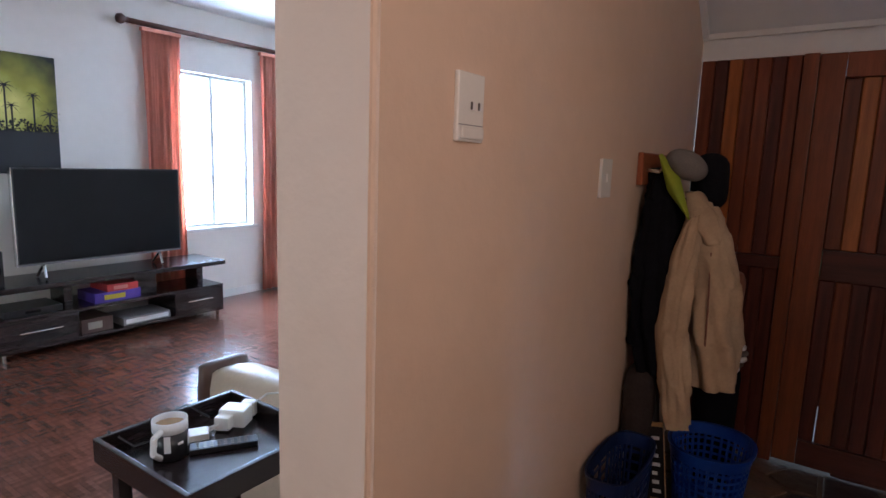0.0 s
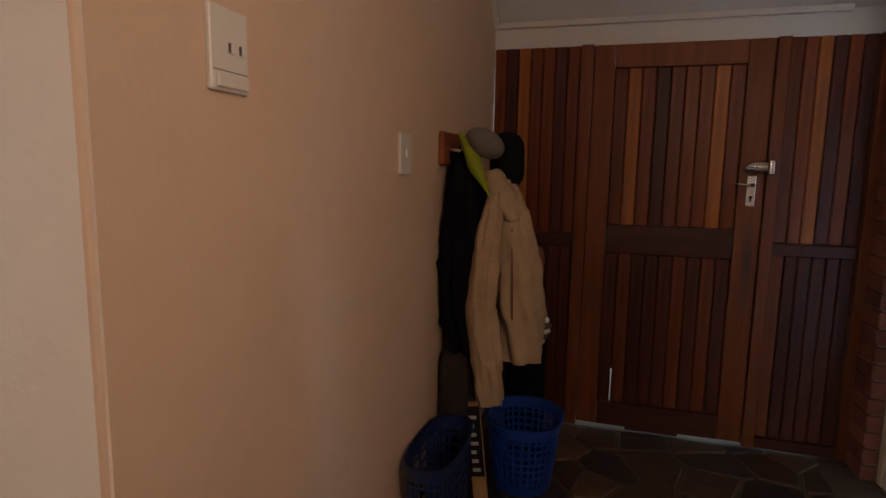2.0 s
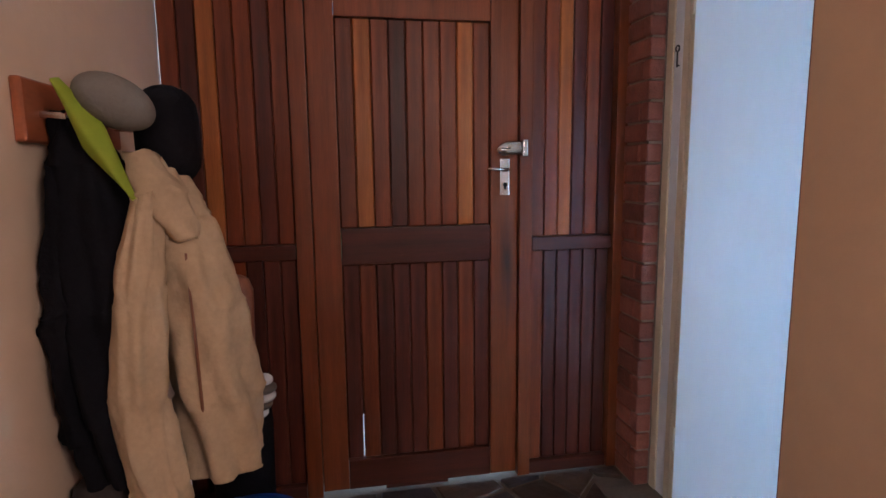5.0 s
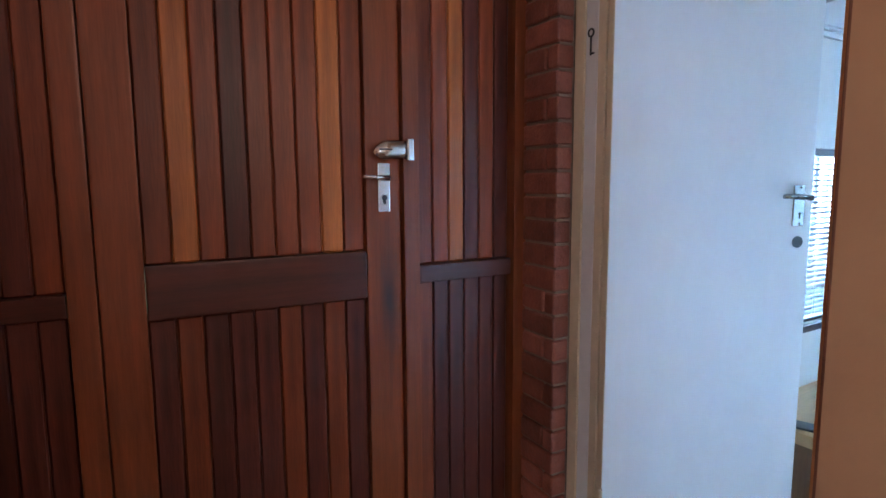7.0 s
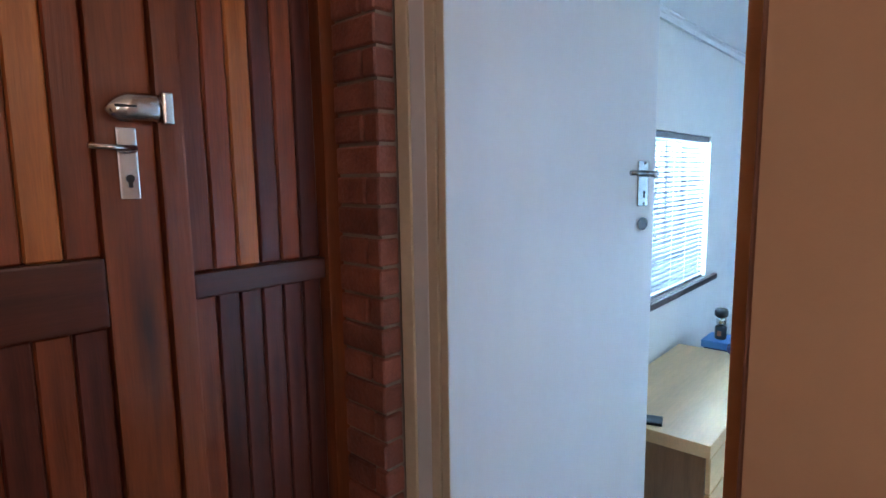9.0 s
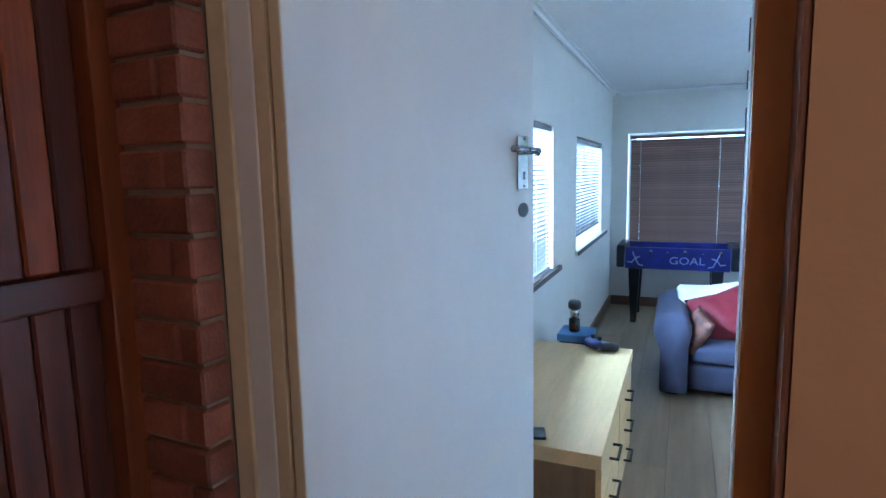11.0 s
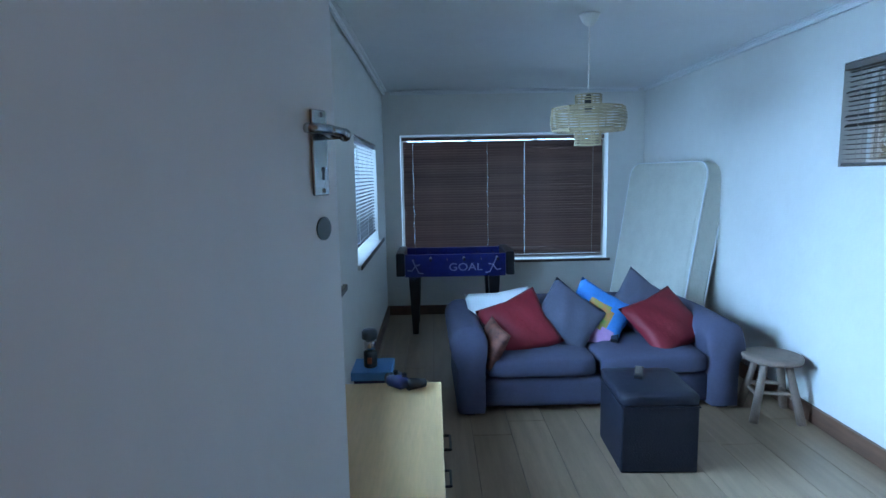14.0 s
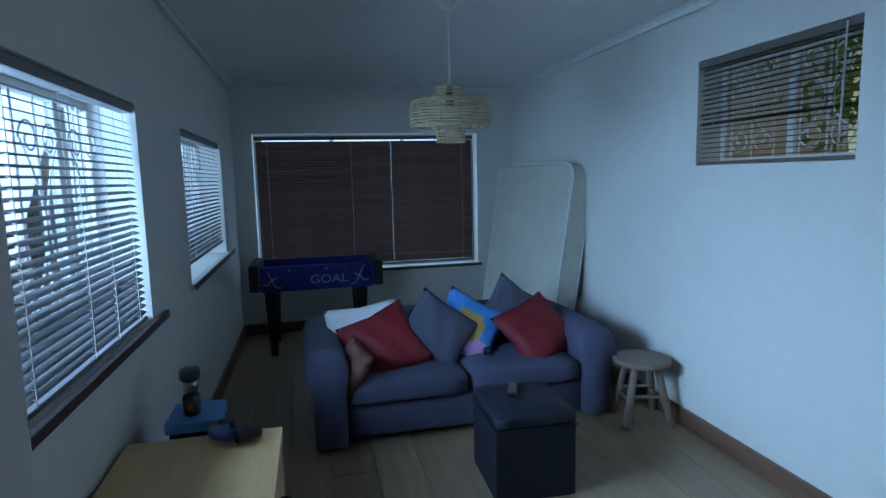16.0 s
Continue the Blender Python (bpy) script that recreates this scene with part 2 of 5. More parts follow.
def stained(base, centre, size, color):
    """A copy of a wood with one dark hand-worn smear round centre (object metres)."""
    m = base.copy()
    m.name = "hand_worn_stile_wood"
    nt = m.node_tree
    n, ln = nt.nodes, nt.links
    b = n["Principled BSDF"]
    src = b.inputs["Base Color"].links[0].from_socket
    tc = n.new("ShaderNodeTexCoord")
    mp = n.new("ShaderNodeMapping")
    mp.vector_type = "TEXTURE"
    mp.inputs["Location"].default_value, mp.inputs["Scale"].default_value = centre, size
    ln.new(tc.outputs["Object"], mp.inputs["Vector"])
    ns = n.new("ShaderNodeTexNoise")
    ns.inputs["Scale"].default_value = 1.5
    ln.new(mp.outputs[0], ns.inputs["Vector"])
    d = n.new("ShaderNodeVectorMath")
    d.operation = "LENGTH"
    ln.new(mp.outputs[0], d.inputs[0])
    ad = n.new("ShaderNodeMath")
    ad.operation = "ADD"
    ln.new(d.outputs["Value"], ad.inputs[0])
    ln.new(ns.outputs["Fac"], ad.inputs[1])
    mr = n.new("ShaderNodeMapRange")
    mr.inputs["From Min"].default_value, mr.inputs["From Max"].default_value = 0.6, 1.5
    mr.inputs["To Min"].default_value, mr.inputs["To Max"].default_value = 0.85, 0.0
    ln.new(ad.outputs[0], mr.inputs["Value"])
    mx = n.new("ShaderNodeMix")
    mx.data_type = "RGBA"
    ln.new(mr.outputs[0], mx.inputs["Factor"])
    ln.new(src, mx.inputs["A"])
    mx.inputs["B"].default_value = (*color, 1)
    ln.new(mx.outputs["Result"], b.inputs["Base Color"])
    return m


M_STILE_WORN = stained(M_STILE, (0.80, -0.01, 0.98), (0.035, 0.2, 0.30), (0.018, 0.016, 0.014))

# ---- small building kit ----


def box(bm, x0, x1, y0, y1, z0, z1, m=None):
    v = [bm.verts.new((x, y, z)) for x in (x0, x1) for y in (y0, y1) for z in (z0, z1)]
    if m is not None:
        for a in v:
            a.co = m @ a.co
    for f in ((0, 1, 3, 2), (4, 6, 7, 5), (0, 4, 5, 1), (2, 3, 7, 6), (0, 2, 6, 4), (1, 5, 7, 3)):
        bm.faces.new([v[i] for i in f])
    return v


def soft_box(x0, x1, y0, y1, z0, z1, r=0.004, seg=2, m=None):
    bm = bmesh.new()
    box(bm, x0, x1, y0, y1, z0, z1)
    bmesh.ops.bevel(bm, geom=list(bm.edges), offset=r, segments=seg, profile=0.7, affect="EDGES")
    if m is not None:
        bm.transform(m)
    return bm


def rod(bm, a, b, r, r2=None, seg=10):
    a, b = Vector(a), Vector(b)
    q = (b - a).to_track_quat("Z", "Y").to_matrix().to_4x4()
    bmesh.ops.create_cone(bm, cap_ends=True, segments=seg, radius1=r, radius2=r if r2 is None else r2, depth=(b - a).length, matrix=Matrix.Translation((a + b) / 2) @ q)


def tube(bm, pts, r, seg=6):
    for a, b in zip(pts, pts[1:]):
        rod(bm, a, b, r, seg=seg)


def lathe(bm, profile, seg=24, m=None):
    rings = []
    for r, z in profile:
        rings.append([bm.verts.new((r * math.cos(2 * math.pi * i / seg), r * math.sin(2 * math.pi * i / seg), z)) for i in range(seg)])
    for a, b in zip(rings, rings[1:]):
        for i in range(seg):
            bm.faces.new((a[i], a[(i + 1) % seg], b[(i + 1) % seg], b[i]))
    bm.faces.new(list(reversed(rings[0])))
    bm.faces.new(rings[-1])
    if m is not None:
        vs = {v for ring in rings for v in ring}
        for v in vs:
            v.co = m @ v.co


def sheet(bm, fn, nu, nv, close_u=False):
    """A grid surface from fn(u, v) with u and v in 0..1."""
    cols = nu if close_u else nu + 1
    g = [[bm.verts.new(fn(i / nu, j / nv)) for i in range(cols)] for j in range(nv + 1)]
    for j in range(nv):
        for i in range(nu):
            k = (i + 1) % cols
            bm.faces.new((g[j][i], g[j][k], g[j + 1][k], g[j + 1][i]))
    return g


def part(name, bm, material, parent=None, label="", smooth=False):
    me = bpy.data.meshes.new(name)
    bmesh.ops.recalc_face_normals(bm, faces=bm.faces)
    bm.to_mesh(me)
    bm.free()
    me.materials.append(material)
    if smooth:
        me.shade_smooth()
    ob = new(name, me)
    if parent is not None:
        ob.parent = parent
    else:
        ob.matrix_world = BASE
    if label:
        ob["label"] = label
    return ob


def thing(name, label, category, group="", at=None, kind=""):
    ob = new(name)
    ob.empty_display_size = 0.1
    ob.matrix_world = BASE @ at if at is not None else BASE
    return tagged(ob, label, category, group, kind)


def setting(name, bm, material, label="", category=""):
    return tagged(part(name, bm, material), label, category, kind="structure")


def piece(name, mesh, parent, m):
    ob = new(name, mesh)
    ob.parent = parent
    ob.matrix_local = m
    return ob


def wall(bm, axis, a, b, u0, u1, z0, z1, holes=()):
    """A wall of thickness a..b across axis, running u0..u1, with rectangular holes (u0, u1, z0, z1)."""
    us = sorted({u0, u1, *[h[i] for h in holes for i in (0, 1)]})
    zs = sorted({z0, z1, *[h[i] for h in holes for i in (2, 3)]})
    for p, q in zip(us, us[1:]):
        for r, s in zip(zs, zs[1:]):
            cu, cz = (p + q) / 2, (r + s) / 2
            if any(h[0] < cu < h[1] and h[2] < cz < h[3] for h in holes):
                continue
            if axis == "x":
                box(bm, a, b, p, q, r, s)
            else:
                box(bm, p, q, a, b, r, s)
    bmesh.ops.remove_doubles(bm, verts=bm.verts, dist=1e-5)
    seen = {}
    for f in bm.faces:
        seen.setdefault(tuple(sorted(tuple(round(c, 4) for c in v.co) for v in f.verts)), []).append(f)
    bmesh.ops.delete(bm, geom=[f for fs in seen.values() if len(fs) > 1 for f in fs], context="FACES_ONLY")


# ---- plan ----
FX = -0.565          # hall face of the wall with the switches
FY = 2.93            # plane of the boarded front wall
HALL_E, WALL_E = 1.195, 1.335   # wall between hall and study
OPEN_S, OPEN_N = 1.776, 2.715  # doorway in it, up to the brick pier
BRICK_W = 1.325      # hall face of the pier
R0 = 0.0          # study floor
NY, SY, EX = 2.55, 0.235, 6.12  # study walls
RC = 1.995           # study ceiling
LX = -5.28           # living room window wall
LC = 2.96            # living room ceiling
WEND = 0.285         # end of the switch wall

# ---- structure ----
bm = bmesh.new(); wall(bm, "x", FX - 0.27, FX, WEND, 4.7, 0, LC)
bmesh.ops.bevel(bm, geom=[e for e in bm.edges if abs(e.verts[0].co.y - WEND) < 1e-4 and abs(e.verts[1].co.y - WEND) < 1e-4 and abs(e.verts[0].co.z - e.verts[1].co.z) > 1], offset=0.012, segments=3, affect="EDGES")
setting("wall_switches", bm, M_CREAM, "cream painted plaster wall with light switches", "wall")
bm = bmesh.new(); wall(bm, "y", FY + 0.06, FY + 0.26, FX, 1.5, 2.12, 2.9); setting("wall_front", bm, M_CREAM, "cream plaster above the boarded entrance", "wall")
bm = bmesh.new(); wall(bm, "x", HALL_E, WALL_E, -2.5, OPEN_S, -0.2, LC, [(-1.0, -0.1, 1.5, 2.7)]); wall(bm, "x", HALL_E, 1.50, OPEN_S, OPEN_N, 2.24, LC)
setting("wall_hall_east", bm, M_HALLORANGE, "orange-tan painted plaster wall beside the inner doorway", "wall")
bm = bmesh.new(); wall(bm, "x", BRICK_W + 0.016, 1.56, OPEN_N + 0.012, FY + 0.26, -0.2, LC); brick_wall = setting("wall_brick", bm, M_MORTAR, "face brick pier between the entrance and inner doorway", "wall")
bm = bmesh.new(); wall(bm, "y", -2.7, -2.5, -5.6, WALL_E, 0, LC, [(-3.7, -1.5, 0.75, 2.25)]); setting("wall_south", bm, M_CREAM, "plain cream wall with a wide window opening", "wall")
bm = bmesh.new(); wall(bm, "x", LX - 0.24, LX, -2.7, 4.9, 0, LC, [(2.72, 3.6, 0.78, 2.35)]); setting("wall_living_window", bm, M_LIVING, "white painted plaster wall with a tall window", "wall")
bm = bmesh.new(); wall(bm, "y", 4.7, 4.9, LX, FX - 0.27, 0, LC); setting("wall_living_north", bm, M_LIVING, "plain white plaster wall", "wall")
bm = bmesh.new(); box(bm, LX, WALL_E, -2.5, 2.35, LC, LC + 0.1); box(bm, LX, FX, 2.35, 4.7, LC, LC + 0.1); setting("ceiling_flat", bm, M_CEIL, "flat white painted ceiling", "ceiling")
bm = bmesh.new()
sl = 0.8
v = [bm.verts.new(c) for c in ((FX, FY + 0.06, 2.25), (WALL_E, FY + 0.06, 2.25), (WALL_E, FY + 0.06 - (LC - 2.25) / sl, LC), (FX, FY + 0.06 - (LC - 2.25) / sl, LC))]
f = bm.faces.new(v)
ext = bmesh.ops.extrude_face_region(bm, geom=[f])
for g in ext["geom"]:
    if isinstance(g, bmesh.types.BMVert):
        g.co += Vector((0, 0.05, 0.06))
setting("ceiling_sloped", bm, M_CEIL, "sloping white ceiling above the entrance", "ceiling")
bm = bmesh.new(); box(bm, FX, WALL_E, FY + 0.02, FY + 0.06, 2.122, 2.245)
setting("trim_beam", bm, M_WHITE, "white painted timber beam over the entrance", "trim")
bm = bmesh.new(); box(bm, FX, WALL_E - 0.18, FY - 0.015, FY + 0.018, 2.228, 2.256)
box(bm, FX, FX + 0.03, FY - 0.95, FY, 0, 0.03, Matrix.Translation((0, FY, 2.25)) @ Matrix.Rotation(-math.atan(sl), 4, "X") @ Matrix.Translation((0, -FY, -0.02)))
setting("trim_cornice_hall", bm, M_WHITE, "narrow white cornice strip", "trim")
# study shell
BASE = STUDY
W1, W2 = (2.52, 3.537, 0.757, 1.514), (4.24, 5.45, 0.765, 1.497)
bm = bmesh.new(); wall(bm, "y", NY, NY + 0.22, 1.41, EX + 0.2, R0, RC, [W1, W2]); wall(bm, "y", NY, NY + 0.22, 1.41, 2.25, RC, 2.5); setting("wall_study_north", bm, M_STUDY, "pale grey plaster wall with two windows", "wall")
WE = (0.555, 2.402, 0.49, 1.612)
bm = bmesh.new(); wall(bm, "x", EX, EX + 0.2, SY, NY, R0, RC, [WE]); setting("wall_study_east", bm, M_STUDY, "pale plaster end wall with a wide window", "wall")
WS = (2.873, 3.665, 1.265, 1.73)
bm = bmesh.new(); wall(bm, "y", SY - 0.2, SY, 1.17, EX + 0.2, R0, RC, [WS]); wall(bm, "y", SY - 0.2, SY, 1.17, 2.25, RC, 2.5); setting("wall_study_south", bm, M_STUDY, "pale plaster wall with a high window", "wall")
bm = bmesh.new(); box(bm, 2.2, EX, SY, NY, RC, RC + 0.1); setting("ceiling_study", bm, M_CEIL, "flat white ceiling of the study", "ceiling")
bm = bmesh.new(); box(bm, 1.12, 2.2, SY, NY, 2.45, 2.55); setting("ceiling_entry", bm, M_CEIL, "raised white ceiling inside the doorway", "ceiling")
bm = bmesh.new(); box(bm, 2.2, 2.25, SY, NY, RC + 0.1, 2.45); setting("wall_bulkhead", bm, M_STUDY, "plain plaster bulkhead", "wall")
bm = bmesh.new()
for (x0, x1, y0, y1) in ((2.2, EX, NY - 0.045, NY), (2.2, EX, SY, SY + 0.045), (EX - 0.045, EX, SY + 0.045, NY - 0.045)):
    box(bm, x0, x1, y0, y1, RC - 0.04, RC - 0.002)
bmesh.ops.bevel(bm, geom=[e for e in bm.edges if all(abs(q.co.z - RC + 0.04) < 1e-3 for q in e.verts)], offset=0.03, segments=3, affect="EDGES")
setting("trim_cornice_study", bm, M_CEIL, "white moulded cornice", "trim")
bm = bmesh.new(); box(bm, 1.17, EX, SY, SY + 0.018, R0, R0 + 0.085); box(bm, EX - 0.018, EX, SY + 0.018, NY - 0.018, R0, R0 + 0.085); box(bm, 1.5, EX, NY - 0.018, NY, R0, R0 + 0.085)
setting("baseboard_study", bm, M_SKIRT, "brown wooden skirting board", "baseboard")
BASE = Matrix()
# floors
bm = bmesh.new(); box(bm, FX, HALL_E, -2.5, FY + 0.2, -0.3, -0.012); box(bm, HALL_E, 1.615, OPEN_S, FY + 0.2, -0.3, -0.012); floor_hall = setting("floor_hall", bm, M_GROUT, "crazy-paved slate floor with mortar joints", "floor")
bm = bmesh.new(); box(bm, LX, FX, -2.5, 4.7, -0.2, -0.012); floor_living = setting("floor_living", bm, M_ROD, "red-brown parquet block floor", "floor")
bm = bmesh.new(); BASE = STUDY; box(bm, 1.30, EX, SY, NY, -0.2, -0.008); floor_study = setting("floor_study", bm, M_SKIRT, "grey oak laminate plank floor", "floor"); BASE = Matrix()
bm = bmesh.new(); box(bm, HALL_E - 0.02, 1.605, OPEN_S, OPEN_N + 0.012, -0.012, 0.003); setting("threshold_screed", bm, M_CONCRETE, "worn screed threshold in the doorway", "floor")
setting("trim_threshold", soft_box(1.606, 1.668, OPEN_S, OPEN_N - 0.2, -0.03, 0.008, 0.006), M_MAPLE, "varnished wooden threshold strip", "trim")
bm = bmesh.new(); box(bm, -60, 60, -60, 60, -0.9, -0.6); setting("ground", bm, mat("lawn", (0.06, 0.10, 0.03), 0.9, vary=0.4, scale=2), "green garden ground outside", "ground")

bm = bmesh.new(); box(bm, -3.0, 1.5, FY + 0.2, 6.5, -0.2, -0.012); setting("ground_porch", bm, mat("porch_paving", (0.6, 0.58, 0.55), 0.8, vary=0.1), "pale paved porch outside the front door", "pavement")

# ---- front door ----
front = thing("front_door", "varnished hardwood board entrance door with side panels, shut", "door", at=Matrix.Translation((0, FY, 0)))


def boards(parent, x0, x1, z0, z1, n, y, pattern):
    w = (x1 - x0) / n
    for i in range(n):
        b = soft_box(-w / 2 + 0.001, w / 2 - 0.001, -0.009, 0.009, 0, z1 - z0, 0.005, 1)
        if parent.name.startswith("leaf") and i == 0 and z0 < 0.5:
            for v in b.verts:
                if v.co.x > 0 and v.co.z < 0.1:
                    v.co.x -= 0.004
        o = part("board", b, M_WOODS[pattern[i % len(pattern)]], parent)
        o.location = (x0 + w * (i + 0.5), y, z0)


def timber(name, parent, x0, x1, y0, y1, z0, z1, m, label=""):
    return part(name, soft_box(x0, x1, y0, y1, z0, z1, 0.006, 2), m, parent, label)


side_l = timber("left_frame_post", front, -0.088, -0.022, -0.03, 0.05, 0.004, 2.12, M_STILE)
timber("right_frame_post", front, 0.849, 0.907, -0.03, 0.05, 0.004, 2.12, M_STILE)
timber("end_post", front, 1.284, 1.338, -0.035, 0.05, 0.004, 2.12, M_STILE)
timber("side_rail", front, FX + 0.006, -0.09, -0.022, 0.03, 1.045, 1.105, M_RAIL)
timber("side_rail", front, 0.909, 1.282, -0.022, 0.03, 1.045, 1.105, M_RAIL)
timber("sill_rail", front, FX + 0.006, -0.09, -0.022, 0.03, 0.004, 0.06, M_RAIL)
timber("sill_rail", front, 0.909, 1.282, -0.022, 0.03, 0.004, 0.06, M_RAIL)
boards(front, FX + 0.006, -0.09, 1.106, 2.12, 7, 0.012, [1, 0, 2, 1, 1, 0, 1])
# Lower boards mostly take the dark wood, which carries the shade low down.
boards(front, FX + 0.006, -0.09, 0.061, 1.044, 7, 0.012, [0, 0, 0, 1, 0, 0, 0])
boards(front, 0.909, 1.282, 1.106, 2.12, 6, 0.012, [1, 1, 2, 0, 1, 0])
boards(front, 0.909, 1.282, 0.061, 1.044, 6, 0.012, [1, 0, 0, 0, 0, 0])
leaf = timber("leaf", front, -0.019, 0.09, -0.012, 0.033, 0.02, 2.117, M_STILE)
timber("stile", leaf, 0.726, 0.846, -0.012, 0.033, 0.02, 2.117, M_STILE_WORN)
timber("top_rail", leaf, 0.091, 0.725, -0.011, 0.032, 2.0, 2.117, M_STILE)
timber("lock_rail", leaf, 0.091, 0.725, -0.011, 0.032, 1.012, 1.165, M_RAIL)
timber("bottom_rail", leaf, 0.091, 0.725, -0.011, 0.032, 0.018, 0.15, M_RAIL)
part("draught_strip", soft_box(0.25, 0.53, -0.009, 0.03, 0.001, 0.0175, 0.003, 1), M_RAIL, leaf, "dark worn draught strip under the door")
boards(leaf, 0.091, 0.725, 1.166, 1.999, 9, 0.014, [1, 2, 1, 0, 1, 1, 1, 2, 1])
# Below the lock rail the shade is again put into darker boards.
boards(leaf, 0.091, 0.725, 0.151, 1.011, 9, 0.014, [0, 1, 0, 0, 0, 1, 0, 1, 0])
# Hidden panels added behind the boards to block outside light, except one slit.
for (x0, x1, z0, z1) in ((0.078, 0.735, 1.15, 2.012), (0.168, 0.735, 0.138, 1.03), (0.078, 0.156, 0.138, 1.03), (0.156, 0.168, 0.345, 1.03)):
    part("backing", soft_box(x0, x1, 0.0235, 0.031, z0, z1, 0.0005, 1), M_RAIL, leaf)
for (x0, x1) in ((FX + 0.006, -0.09), (0.909, 1.282)):
    part("backing", soft_box(x0, x1, 0.0215, 0.03, 0.06, 1.045, 0.0005, 1), M_RAIL, front)
    part("backing", soft_box(x0, x1, 0.0215, 0.03, 1.105, 2.12, 0.0005, 1), M_RAIL, front)
for (x0, x1, z0, z1) in ((-0.05, 0.01, 0.03, 2.119), (0.826, 0.88, 0.03, 2.119), (0.011, 0.825, 2.09, 2.119)):
    part("stop", soft_box(x0, x1, 0.035, 0.066, z0, z1, 0.002, 1), M_RAIL, front)
plate = part("lock_plate", soft_box(0.765, 0.807, -0.018, -0.0125, 1.29, 1.445, 0.004), M_CHROME, leaf, "chrome lock plate")
bm = bmesh.new(); rod(bm, (0.787, -0.017, 1.398), (0.787, -0.055, 1.398), 0.009); rod(bm, (0.79, -0.055, 1.398), (0.70, -0.06, 1.402), 0.0075, 0.006)
part("lever_handle", bm, M_CHROME, leaf, "chrome lever handle", True)
bm = bmesh.new(); rod(bm, (0.787, -0.0185, 1.335), (0.787, -0.0205, 1.335), 0.009); box(bm, 0.783, 0.791, -0.0205, -0.0185, 1.315, 1.335)
part("keyhole", bm, M_BLACK, leaf)
bm = bmesh.new()
def latch_shell(u, v):
    """A bullet-nosed latch case lying along x, flat against the door."""
    a = math.pi * 2 * u
    nose = min(1.0, v / 0.45)
    r = math.sin(nose * math.pi / 2) ** 0.6 if v > 0 else 0.05
    return Vector((0.742 + 0.108 * v, -0.034 + 0.022 * r * math.cos(a), 1.487 + 0.031 * r * math.sin(a) - 0.008 * (1 - nose)))
g = sheet(bm, latch_shell, 22, 14, close_u=True)
bm.faces.new(g[0]); bm.faces.new(g[14])
part("night_latch", bm, M_CHROME, leaf, "chrome bullet-shaped night latch case", True)
part("latch_slot", soft_box(0.757, 0.80, -0.0575, -0.053, 1.4845, 1.4895, 0.001, 1), M_BLACK, leaf)
part("latch_keep", soft_box(0.853, 0.879, -0.055, -0.031, 1.452, 1.523, 0.007, 3), M_CHROME, front, "chrome latch keep")

# ---- inner white door ----
frame_1 = thing("door_frame", "white painted timber door frame with worn cream edge", "door frame")
frame_1["kind"] = "structure"
part("architrave", soft_box(1.395, 1.43, 2.669, 2.714, 0.004, 2.24, 0.004), M_OFFWHITE, frame_1, "cream painted edge strip with chipped paint")
part("hinge_jamb", soft_box(1.40, 1.445, 2.612, 2.668, 0.004, 2.24, 0.006, 3), M_WHITE, frame_1)
part("rebate_strip", soft_box(1.401, 1.445, 2.579, 2.6115, 0.004, 2.24, 0.004), M_OFFWHITE, frame_1)
# Solid dark strip that draws the shadow line between frame and leaf.
part("rebate_shade", soft_box(1.414, 1.445, 2.568, 2.5785, 0.004, 2.24, 0.001, 1), M_SILL, frame_1, "dark strip standing in for shade along the hinges")
part("hinge_stile", soft_box(1.3985, 1.412, 2.5425, 2.5675, 0.006, 2.18, 0.003), M_OFFWHITE, frame_1, "cream hinge edge of the door frame")
part("strike_jamb", soft_box(1.2665, 1.326, 1.784, 1.8195, 0.004, 2.24, 0.003), M_WHITE, frame_1, "white gloss painted jamb with chipped lock edge")
part("strike_architrave", soft_box(1.253, 1.266, 1.7775, 1.818, 0.004, 2.24, 0.004), M_ORANGE, frame_1, "orange painted inner edge")
# The reveal's shade is painted in as a dark red-brown.
part("strike_reveal", soft_box(1.198, 1.2525, 1.7765, 1.784, 0.004, 2.24, 0.003), M_REVEAL_SHADE, frame_1, "plaster reveal coloured dark red-brown for its shade")
part("head_jamb", soft_box(1.3, 1.45, OPEN_S + 0.06, OPEN_N - 0.056, 2.2, 2.24, 0.004), M_WHITE, frame_1)
for z, h in ((1.40, 0.035), (1.36, 0.02), (1.30, 0.04), (1.262, 0.012)):
    part("chip", soft_box(1.313, 1.322, 1.8197, 1.821, z, z + h, 0.0005, 1), M_BROWNLEATHER, frame_1, "bare dark chipped patch")
H = Vector((1.40, 2.542, 0.006))
free = Vector((2.044, 2.281, 0.006))
L = (free - H).length
ang = math.atan2(free.y - H.y, free.x - H.x)
door1 = thing("door_1", "flush white painted inner door, standing open into the study", "door", at=Matrix.Translation(H) @ Matrix.Rotation(ang, 4, "Z"))
panel = part("leaf", soft_box(0, L, -0.001, 0.038, 0, 2.17, 0.003), M_DOORWHITE, door1)
hx = L - 0.05
part("lock_plate", soft_box(hx - 0.02, hx + 0.02, -0.007, -0.0015, 1.226, 1.36, 0.004, 3), M_NICKEL, panel, "brushed chrome lock plate")
bm = bmesh.new(); rod(bm, (hx, -0.005, 1.3215), (hx, -0.046, 1.3215), 0.0095, 0.0085, 14)
tube(bm, [(hx + 0.010, -0.046, 1.3195), (hx - 0.008, -0.052, 1.3225), (hx - 0.04, -0.052, 1.325), (hx - 0.085, -0.046, 1.3245)], 0.0075, 10)
bmesh.ops.create_uvsphere(bm, u_segments=12, v_segments=8, radius=0.0105, matrix=Matrix.Translation((hx + 0.008, -0.047, 1.3195)))
